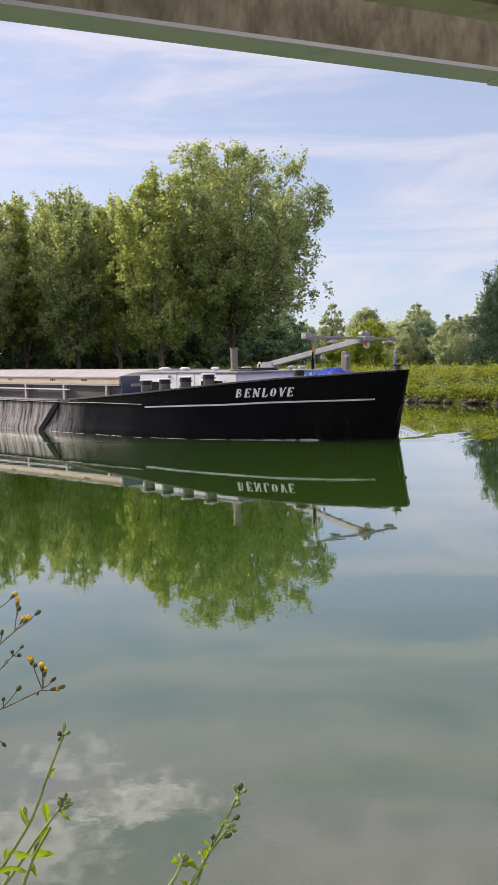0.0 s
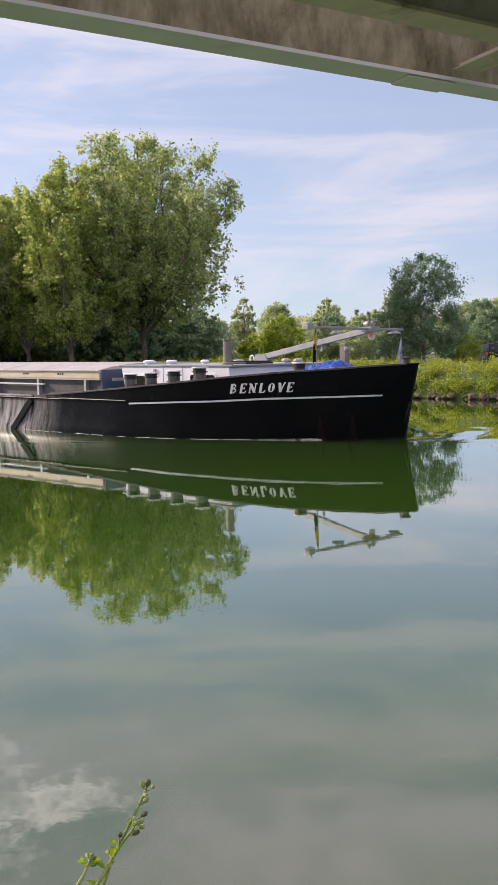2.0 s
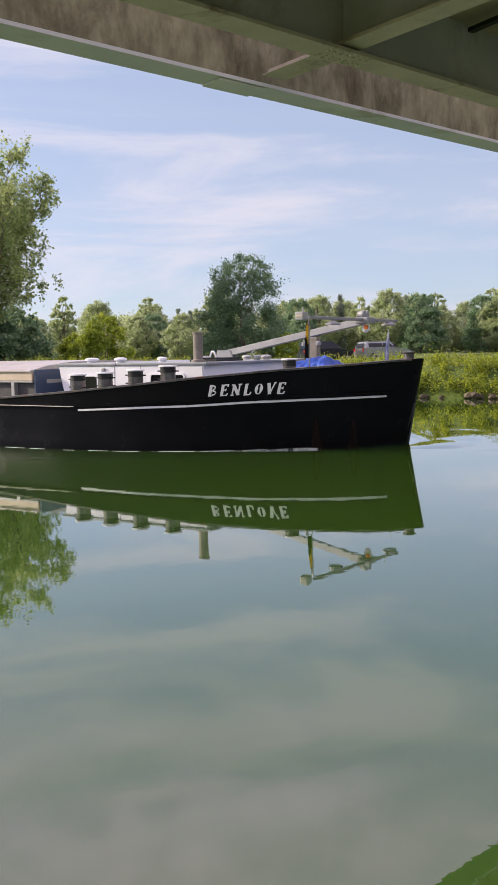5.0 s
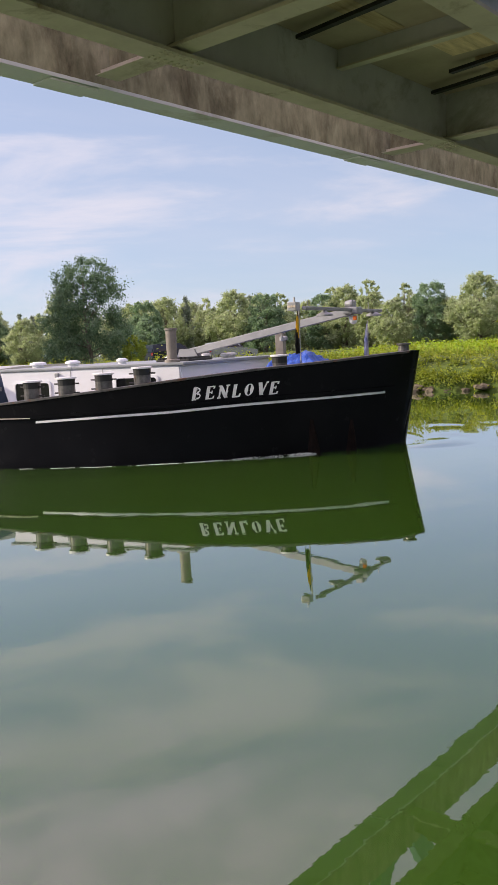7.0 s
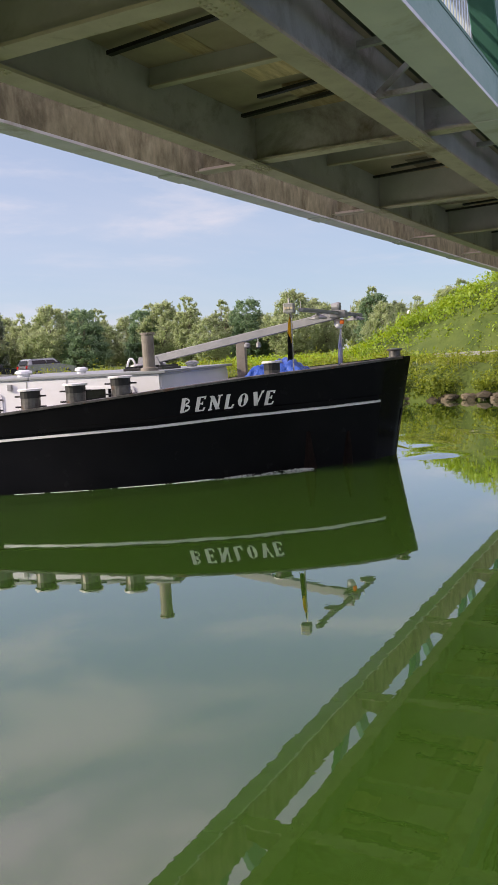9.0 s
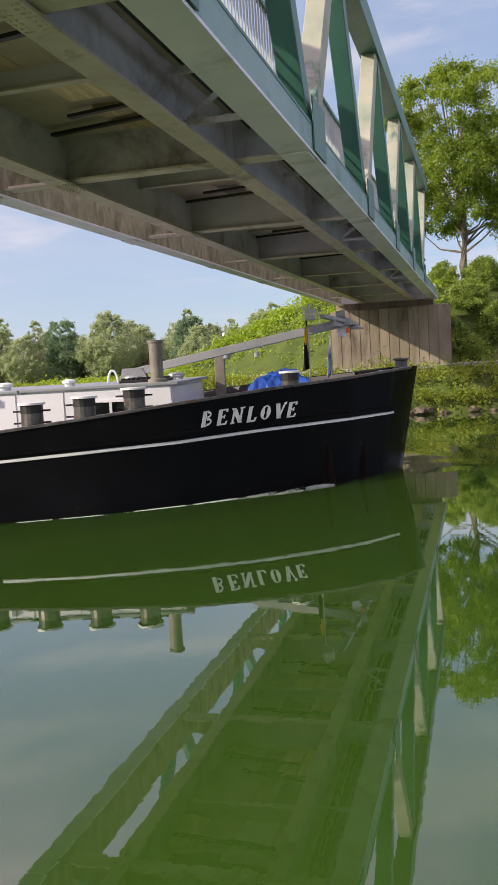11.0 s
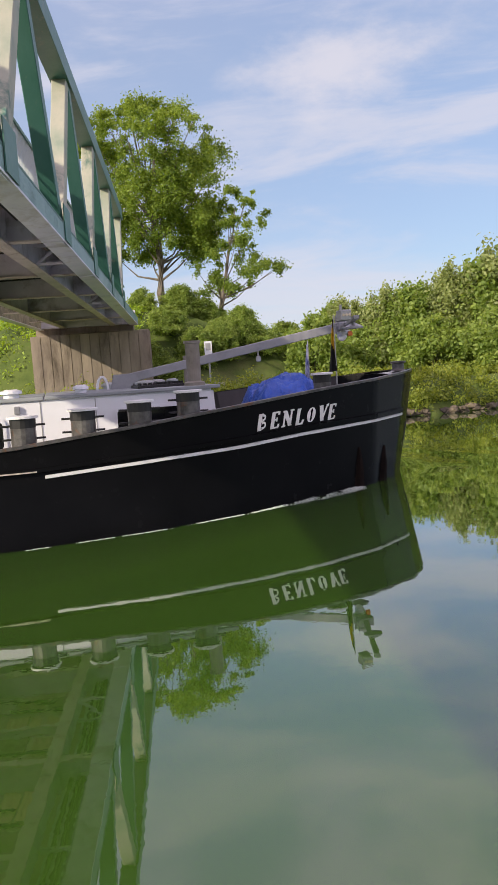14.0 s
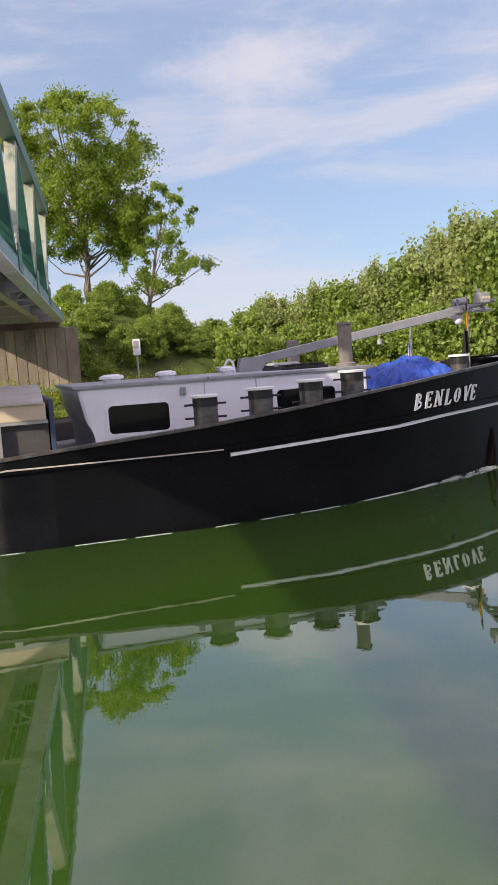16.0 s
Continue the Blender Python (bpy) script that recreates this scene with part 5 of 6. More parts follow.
def tree(name, label, seed, height, width, material, base=0.25, shape="round", clumps=70, count=9000, size=0.3, lean=0.0, stems=1, category="tree", airy=0.0, grain=0.07, tall=0.95):
    """A tapered trunk with limbs, and a crown of clumps inside an uneven outline."""
    rng = np.random.default_rng(seed)
    root = empty(name)
    tagged(root, label, category)
    cs, rs = [], []
    while len(cs) < clumps:
        u = rng.random()
        z = base + (1 - base) * u
        if shape == "round":
            r = math.sqrt(max(0, 1 - (2 * u - 0.9) ** 2 / 1.22)) * (0.85 + 0.15 * math.sin(7 * u + seed))
        elif shape == "broad":
            r = max(0, 1 - abs(2 * u - 0.86) ** 2.6 / 1.45) ** 0.5 * (0.88 + 0.12 * math.sin(5 * u + seed))
        elif shape == "poplar":
            r = (math.sin(math.pi * min(1, u * 0.86 + 0.12)) ** 0.7) * (0.8 + 0.2 * math.sin(11 * u + seed))
        elif shape == "cone":
            r = (1 - u) * (0.75 + 0.25 * math.cos(u * 40)) + 0.03
        else:
            r = math.sqrt(max(0, 1 - u ** 1.6))
        a = rng.random() * 2 * math.pi
        q = math.sqrt(rng.random() * 0.72 + 0.28)
        bump = 0.80 + 0.28 * noise.noise(Vector((math.cos(a) * 1.6 + seed, math.sin(a) * 1.6, u * 3.2)))
        rr = r * q * bump * width / 2
        cs.append((rr * math.cos(a) + lean * z * height, rr * math.sin(a), z * height))
        rs.append((0.55 + 0.6 * rng.random()) * width * grain * (1.0 if shape != "cone" else 0.7) * (1 - airy * 0.4) * (1.0 if u < 0.75 else 0.72))
    lv, lf = leaves(rng, cs, rs, count, size, flat=tall)
    crown = new("crown", fast_mesh("crown", lv, lf, material))
    crown.parent = root
    vs, fs = [], []

    def add(tv, tf):
        o = len(vs)
        vs.extend(tv)
        fs.extend([tuple(i + o for i in f) for f in tf])

    for s in range(stems):
        a = rng.random() * 6.28
        foot = Vector((0.25 * s * math.cos(a), 0.25 * s * math.sin(a), -0.3))
        tip = Vector((lean * height * 0.8 + 0.12 * width * math.cos(a) * (s > 0), 0.12 * width * math.sin(a) * (s > 0), height * 0.86))
        pts = [foot.lerp(tip, k / 6) + Vector((rng.normal() * 0.012 * height, rng.normal() * 0.012 * height, 0)) * (k > 0) for k in range(7)]
        r0 = 0.017 * height / stems ** 0.4
        add(*tube(pts, [r0 * (1.25 - 1.12 * k / 6) for k in range(7)], 8))
        for i in rng.choice(len(cs), min(len(cs), 46 if clumps > 150 else 20 if clumps > 40 else 8), replace=False):
            c = Vector(cs[i])
            h0 = max(0.12, min(0.8, (c.z / height) * 0.62))
            w = min(h0 / 0.86 * 6, 5.999)
            st = pts[int(w)].lerp(pts[int(w) + 1], w - int(w))
            mid = st.lerp(c, 0.5) + Vector((0, 0, -0.05 * height * rng.random()))
            add(*tube([st, mid, c], [r0 * 0.42 * (1.1 - h0), r0 * 0.25 * (1.1 - h0), r0 * 0.06], 5))
    me = bpy.data.meshes.new("trunk")
    me.from_pydata([tuple(v) for v in vs], [], fs)
    me.materials.append(M_BARK)
    tr = new("trunk", me)
    tr.parent = root
    return root


def tall_crown(name, label, seed, height, width, material, limbs=9, tufts=34, count=60000, size=0.12, bare=0.16, lean=0.0, grain=0.030):
    """A tree whose forked limbs each carry an upright, pointed plume of leafy tufts, with sky between the plumes."""
    rng = np.random.default_rng(seed)
    root = empty(name)
    tagged(root, label, "tree")
    vs, fs, cs, rs = [], [], [], []

    def limb(points, radii, n):
        v, f = tube(points, radii, n)
        o = len(vs)
        vs.extend(v)
        fs.extend([tuple(i + o for i in q) for q in f])

    fork = height * bare
    r0 = 0.013 * height
    limb([Vector((0, 0, -0.3)), Vector((0.008 * height, 0, fork * 0.5)), Vector((lean * fork, 0, fork))], [r0 * 1.25, r0, r0 * 0.9], 9)
    for k in range(limbs):
        a = 2.399 * k + 0.6 * rng.random()
        q = math.sqrt(k / max(1, limbs - 1))                    # how far out this plume stands
        out = Vector((math.cos(a), math.sin(a), 0))
        reach_out = q * width * 0.36 * (0.9 + 0.2 * rng.random())
        tip_z = height * (1.0 - 0.33 * q ** 2.6 - 0.07 * rng.random())
        st = Vector((lean * fork, 0, fork * (0.7 + 0.3 * rng.random())))
        tip = st + out * reach_out + Vector((lean * tip_z, 0, tip_z - st.z))
        knee = st.lerp(tip, 0.45) + out * reach_out * 0.30 - Vector((0, 0, 0.03 * height))
        pts = []
        for j in range(9):
            t = j / 8
            pts.append(st * (1 - t) ** 2 + knee * 2 * t * (1 - t) + tip * t * t + Vector((rng.normal(), rng.normal(), 0)) * 0.006 * height * (0 < j < 8))
        limb(pts, [r0 * 0.62 * (1.04 - 0.97 * j / 8) for j in range(9)], 6)
        wide = width * 0.155 * (0.85 + 0.3 * rng.random())
        for j in range(tufts):
            t = 0.30 - 0.12 * q + (0.70 + 0.12 * q) * ((j + rng.random()) / tufts) ** 0.9
            w = t * 8
            i0 = min(int(w), 7)
            c = pts[i0].lerp(pts[i0 + 1], min(1.0, w - i0))
            girth = wide * min(1.0, 2.6 * t) * max(0.0, 1 - t) ** 0.55 + 0.012 * width
            b = rng.random() * 6.283
            d = girth * (0.25 + 0.75 * rng.random() ** 0.6)
            c2 = c + Vector((d * math.cos(b), d * math.sin(b), 0.35 * d))
            if q > 0.45 and rng.random() < 0.35 and t < 0.6:
                c2.z -= (0.04 + 0.10 * rng.random()) * height      # sprays that hang from the lower boughs
            c2.z = max(c2.z, 0.07 * height)
            limb([c - Vector((0, 0, 0.02 * height)), c.lerp(c2, 0.55) + Vector((0, 0, 0.008 * height)), c2], [r0 * 0.15, r0 * 0.10, r0 * 0.04], 4)
            r = width * grain * (1.2 - 0.45 * t) * (0.7 + 0.6 * rng.random())
            # each tuft is a small cluster of leafy shoots that point up
            for m in range(4):
                o = Vector((rng.normal(), rng.normal(), 0.9 * rng.normal() + 0.4)) * r * 0.85
                cs.append(tuple(c2 + o))
                rs.append(r * (0.5 + 0.5 * rng.random()))
    lv, lf = leaves(rng, cs, rs, count, size, droop=0.0, flat=1.25)
    crown = new("crown", fast_mesh("crown", lv, lf, material))
    crown.parent = root
    me = bpy.data.meshes.new("trunk")
    me.from_pydata([tuple(v) for v in vs], [], fs)
    me.materials.append(M_BARK)
    tr = new("trunk", me)
    tr.parent = root
    return root


def reach(az):
    """The fields lie deeper beyond the outer side of the bend."""
    return float(np.interp(-az, [0, 17, 25, 35, 50, 65], [1.41, 1.30, 1.20, 1.12, 1.06, 1.0]))


def grown(az, dist):
    return reach(az) * (0.99 + 0.0017 * max(0, dist - 45))


def spot(az, dist, z=None):
    """A place by its bearing to the left of +y, and distance from the camera; on the land."""
    a = radians(az)
    dist *= reach(az)
    p = Vector((-math.sin(a) * dist, math.cos(a) * dist, 0))
    p.z = land(p) - 0.05 if z is None else z
    return p


def put(ob, az, dist, turn=0.0, scale=1.0, z=None, wide=1.0):
    ob.matrix_world = Matrix.Translation(spot(az, dist, z)) @ Matrix.Rotation(radians(turn), 4, "Z") @ Matrix.Diagonal((scale * wide * reach(az), scale * wide * reach(az), scale * grown(az, dist), 1))
    return ob


def again(ob, az, dist, turn=0.0, scale=1.0, z=None, wide=1.0):
    m = Matrix.Translation(spot(az, dist, z)) @ Matrix.Rotation(radians(turn), 4, "Z") @ Matrix.Diagonal((scale * wide * reach(az), scale * wide * reach(az), scale * grown(az, dist), 1))
    c = copy_thing(ob, Matrix.Identity(4))
    c.matrix_basis = m
    return c



def wood(first, spots, group=""):
    for az, d, tu, sc, wd in spots:
        again(first, az, d, tu, sc, wide=wd)


# the row of trees left of the field
big_ash = put(tall_crown("poplar_tree", "tall spreading poplar with forked limbs and dark green leaves", 11, 13.0, 15.4, M_LEAF_ASH, 16, 36, 92000, 0.14, bare=0.17, grain=0.025), 1.1, 49, 20, 1.02, wide=1.03)
again(big_ash, 11.2, 60, 250, 0.92)
again(big_ash, 16.0, 58, 60, 0.86)
again(big_ash, 21.0, 60, 190, 0.9)
row = put(tall_crown("poplar_tree", "tall poplar with sunny yellow-green leaves hanging low", 21, 11.2, 7.6, M_LEAF_YELLOW, 8, 40, 40000, 0.14, bare=0.12, grain=0.036), 5.9, 46, 0)
wood(row, ((8.6, 50, 40, 0.93, 0.9), (14.6, 55, 100, 1.0, 1.1), (20.5, 56, 310, 1.02, 1.1), (27, 56, 60, 1.0, 1.0)))
green_row = put(tall_crown("poplar_tree", "tall upright poplar with mid-green leaves in a row", 23, 10.6, 7.8, M_LEAF_ASH, 8, 40, 38000, 0.14, bare=0.12, grain=0.036), 11.4, 50, 0)
wood(green_row, ((9.8, 57, 77, 0.97, 1.0), (17.5, 50, 200, 0.97, 1.0), (24, 55, 15, 1.0, 1.0)))
shade = put(tree("hedge_bush", "dense dark hedge bush under the trees", 26, 4.2, 6.0, M_LEAF_DARK, 0.0, "bush", 110, 8500, 0.22, stems=3, category="bush"), 4.5, 58, 0)
wood(shade, [(26 - 2.4 * k, 57 + (k * 7) % 5, 40 * k, 0.9 + 0.1 * ((k * 5) % 3), 1.1) for k in range(13)])
maple = put(tree("field_maple", "round-crowned blue-green tree behind the bank", 33, 6.2, 7.0, M_LEAF_MAPLE, 0.05, "broad", 150, 40000, 0.10, airy=0.1, grain=0.072), -17.6, 51, 0)
wood(shade, ((-21.5, 60, 70, 0.7, 1.1),))
gold = put(tree("yellow_bush", "low yellow-green sunlit bush", 36, 2.6, 3.4, M_LEAF_GOLD, 0.0, "bush", 70, 16000, 0.085, stems=2, category="bush"), -8.4, 54, 0, 1.2)
wood(gold, ((-20.6, 52, 90, 0.7, 0.9), (-6.5, 58, 30, 0.8, 1.2)))
# by the bridge
big_right = put(tree("false_acacia", "tall broad-topped tree with olive-green leaves and dark limbs", 41, 10.7, 9.4, M_LEAF_OLIVE, 0.29, "broad", 210, 85000, 0.10, airy=0.2, grain=0.055), -67.4, 44, 60, wide=1.08)
slim = put(tree("slender_tree", "slender leaning tree with sparse leaves on bent branches", 44, 6.9, 7.0, M_LEAF_OLIVE, 0.26, "round", 70, 16000, 0.095, airy=0.25, lean=0.20, grain=0.05), -71.0, 42, -71)
bush = put(tree("bank_bush", "dense leafy bush on the canal bank", 51, 4.2, 5.2, M_LEAF_BUSH, 0.0, "bush", 120, 19000, 0.18, stems=3, category="bush", grain=0.11, tall=1.15), -84, 37, 0, 0.86)
tallbush = put(tree("bank_bush", "upright light green shrub with long shoots on the canal bank", 54, 4.6, 4.4, M_LEAF_PALE, 0.0, "poplar", 70, 19000, 0.145, stems=4, category="bush", grain=0.095, tall=1.6), -82.2, 37, 0, 0.80)
lowbush = put(tree("bank_bush", "low yellow-green bush on the canal bank", 57, 3.0, 4.6, M_LEAF_BUSH, 0.0, "bush", 90, 14000, 0.165, stems=3, category="bush", grain=0.11), -77.6, 39, 0, 0.9)
wood(bush, ((-78.9, 40.5, 50, 0.72, 0.9), (-88.5, 37.5, 120, 1.02, 0.9), (-95, 36, 290, 1.3, 0.9), (-99, 36, 90, 1.35, 1.0), (-81, 40, 250, 0.72, 0.9)))
wood(tallbush, ((-79.9, 39, 70, 0.74, 1.0), (-86.4, 37, 200, 0.9, 1.0), (-90.5, 37, 10, 1.15, 1.0), (-93, 36.5, 130, 1.25, 1.0), (-97, 36, 230, 1.4, 1.1)))
wood(bush, ((-66.2, 37.0, 20, 0.36, 1.2), (-67.8, 36.5, 200, 0.32, 1.3), (-69.4, 37.5, 310, 0.36, 1.2), (-71.0, 38.0, 150, 0.34, 1.2), (-72.6, 39.0, 80, 0.36, 1.2), (-68.6, 40.0, 30, 0.32, 1.3), (-70.2, 40.5, 60, 0.28, 1.3)))
wood(lowbush, ((-80.5, 36.5, 90, 0.7, 1.0), (-85.2, 35, 200, 0.75, 1.1), (-89.5, 34.5, 300, 0.8, 1.1), (-75.4, 43, 40, 0.52, 1.3), (-66.0, 40, 160, 0.36, 1.1), (-68.4, 40.5, 10, 0.40, 1.2), (-70.6, 41, 250, 0.34, 1.3), (-73.0, 43, 110, 0.36, 1.4)))
for az, d, tu, sc, wd in ((-67.5, 38, 80, 0.42, 1.3), (-71, 38.5, 170, 0.36, 1.3), (-74, 39, 10, 0.36, 1.4), (-69.2, 42.5, 40, 0.36, 1.3)):
    again(lowbush, az, d, tu, sc * 0.85, wide=wd)
# the distance; its haze is put into the leaf colours
far_tree = put(tree("far_tree", "rounded tree in the distant wood, haze in its colour", 61, 6.6, 8.0, M_LEAF_FAR_HAZE, 0.0, "round", 230, 24000, 0.17, grain=0.055), -8, 112, 0)
far_poplar = put(tree("far_poplar", "tall tree in the distant wood, haze in its colour", 63, 7.6, 5.0, M_LEAF_FAR_HAZE, 0.05, "broad", 170, 18000, 0.17, grain=0.058), -36.5, 108, 0)
fir = put(tree("fir_tree", "pointed conifer in the distance, haze in its colour", 66, 6.8, 4.4, M_LEAF_PINE_HAZE, 0.02, "cone", 150, 9000, 0.17, grain=0.085), -13.3, 104, 0, 0.82)
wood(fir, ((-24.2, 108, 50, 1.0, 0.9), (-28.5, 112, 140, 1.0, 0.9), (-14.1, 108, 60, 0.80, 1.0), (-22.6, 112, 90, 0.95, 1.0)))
far_dark = put(tree("far_tree", "dark green rounded tree in the distant wood", 71, 6.4, 7.0, M_LEAF_DARK, 0.0, "broad", 190, 20000, 0.17, grain=0.06), -21.4, 100, 0, 0.95)
wood(far_dark, ((-29.5, 104, 70, 1.0, 1.1), (-40.5, 106, 200, 1.05, 1.0), (-11.6, 110, 20, 0.8, 1.1), (-49, 104, 130, 1.0, 1.0), (-33.5, 112, 300, 1.0, 1.0)))
rng_far = np.random.default_rng(5)
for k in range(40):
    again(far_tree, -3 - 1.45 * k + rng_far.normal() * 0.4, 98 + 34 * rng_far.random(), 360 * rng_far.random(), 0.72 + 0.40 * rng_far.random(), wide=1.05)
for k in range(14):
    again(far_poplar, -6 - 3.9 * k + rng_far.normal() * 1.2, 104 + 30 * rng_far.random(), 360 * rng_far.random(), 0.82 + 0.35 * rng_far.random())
ridge = put(tree("far_wood_edge", "low wood edge at the horizon, haze in its colour", 68, 7.0, 26.0, M_LEAF_FAR_HAZE, 0.0, "bush", 160, 7000, 0.5, stems=1, grain=0.05, category="wood"), 10, 165, 0)
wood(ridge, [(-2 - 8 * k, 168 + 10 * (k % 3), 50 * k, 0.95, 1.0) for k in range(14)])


# ---- bank plants, stones and weeds ----
def bank_plants():
    """Leafy plants and grass along the far bank, too many to count."""
    rng = np.random.default_rng(77)
    pts = [p for p in FAR_LINE if p.length < 80]
    cs, rs, blades = [], [], []
    for p, q in zip(pts, pts[1:]):
        tan = (q - p)
        out = Vector((-tan.y, tan.x, 0)).normalized()
        n = int(tan.length * 20)
        for _ in range(n):
            d = 0.05 + 3.4 * rng.random() ** 2.3
            c = p + tan * rng.random() + out * d
            zg = -0.1 + (land(c) + 0.1) * min(1, d / 1.2) ** 0.7
            hump = 0.5 + 0.5 * noise.noise(c * 0.55)
            low = zg + 0.05 + 0.22 * rng.random() * hump + (0.1 if d > 0.6 else 0)
            cs.append((c.x, c.y, max(low, 0.36 + 0.35 * rng.random()) if d < 0.8 else low))
            rs.append(0.14 + 0.24 * rng.random() * (0.5 + hump))
        for _ in range(int(tan.length * 32)):
            d = 1.0 + 8 * rng.random() ** 1.4
            c = p + tan * rng.random() + out * d
            zg = -0.1 + (land(c) + 0.1) * min(1, d / 1.2) ** 0.7
            blades.append((c.x, c.y, zg))
    v, f = leaves(rng, cs, rs, int(len(cs) * 75), 0.085, droop=0.1, flat=1.0)
    ob = new("bank_leaves", fast_mesh("bank_leaves", v, f, M_REED))
    tagged(ob, "leafy green plants overhanging the canal bank", "plants", kind="stuff")
    b = np.array(blades)
    n = len(b)
    a = rng.random(n) * 6.283
    w = 0.012 + 0.012 * rng.random(n)
    h = 0.2 + 0.45 * rng.random(n) ** 1.5
    side = np.stack([np.cos(a), np.sin(a), 0 * a], 1) * w[:, None]
    bend = np.stack([rng.normal(size=n) * 0.12, rng.normal(size=n) * 0.12, h], 1)
    v = np.stack([b - side, b + side, b + bend + side * 0.25, b + bend - side * 0.25], 1).reshape(-1, 3)
    ob = new("tall_grass", fast_mesh("tall_grass", v, np.arange(n * 4).reshape(n, 4), M_BLADE))
    tagged(ob, "tall yellow-green grass on the far bank", "grass", kind="stuff")


bank_plants()


def ramp_grass():
    """Bright rough grass and leaves on the slope of the bridge's ramp."""
    rng = np.random.default_rng(91)
    cs = []
    for _ in range(5200):
        p = VH * (35.5 + 46 * rng.random() ** 1.3) + SH * (-24 + 22.5 * rng.random())
        cs.append((p.x, p.y, land(p) + 0.05 + 0.25 * rng.random() * (0.5 + noise.noise(p * 0.4))))
    v, f = leaves(rng, cs, [0.45] * len(cs), 190000, 0.115, droop=0.0, flat=0.6)
    ob = new("ramp_grass", fast_mesh("ramp_grass", v, f, M_BLADE_GREEN))
    tagged(ob, "bright green rough grass on the bridge ramp", "grass", kind="stuff")


M_BLADE_GREEN = leaf_mat("ramp_grass_blades", (0.16, 0.27, 0.03), (0.38, 0.52, 0.08), 0.45)
ramp_grass()


def stones():
    rng = np.random.default_rng(8)
    meshes = []
    for k in range(4):
        bm = bmesh.new()
        bmesh.ops.create_icosphere(bm, subdivisions=1, radius=0.5)
        for v in bm.verts:
            v.co = Vector((v.co.x * 1.2, v.co.y * 0.8, v.co.z * 0.55)) * (0.8 + 0.4 * rng.random())
        me = bpy.data.meshes.new("stone")
        bm.to_mesh(me)
        bm.free()
        me.materials.append(M_STONE)
        meshes.append(me)
    root = empty("stone_edging")
    tagged(root, "broken pale stones along the foot of the bank", "stones")
    pts = [p for p in FAR_LINE if p.length < 44 and p.x > 2 and p.y > -12]
    for k in range(290):
        i = int(rng.random() * (len(pts) - 1))
        p = pts[i].lerp(pts[i + 1], rng.random())
        tan = pts[i + 1] - pts[i]
        out = Vector((-tan.y, tan.x, 0)).normalized()
        p = p + out * (-0.12 + 0.3 * rng.random())
        ob = new("stone", meshes[k % 4])
        ob.parent = root
        s = 0.22 + 0.38 * rng.random()
        ob.matrix_local = Matrix.Translation((p.x, p.y, 0.02 + 0.16 * rng.random())) @ Matrix.Rotation(6.28 * rng.random(), 4, "Z") @ Matrix.Diagonal((s, s, s, 1))


M_STONE = mat("bank_stone", (0.05, 0.042, 0.030), (0.19, 0.155, 0.11), 3, 0.85, bump=0.5, rand=0.35)
stones()


M_STEM = mat("weed_stem", (0.16, 0.22, 0.06), (0.32, 0.38, 0.12), 30, 0.7, bump=0.1)
M_WEED = leaf_mat("weed_leaves", (0.14, 0.25, 0.025), (0.34, 0.48, 0.07), 0.45)
M_FLOWER = mat("yellow_florets", (0.65, 0.36, 0.01), (0.80, 0.52, 0.03), 60, 0.7, bump=0.2)


def bearing(az, el, dist):
    a = radians(az)
    return Vector((-math.sin(a) * dist, math.cos(a) * dist, EYE[2] + dist * math.tan(radians(el))))


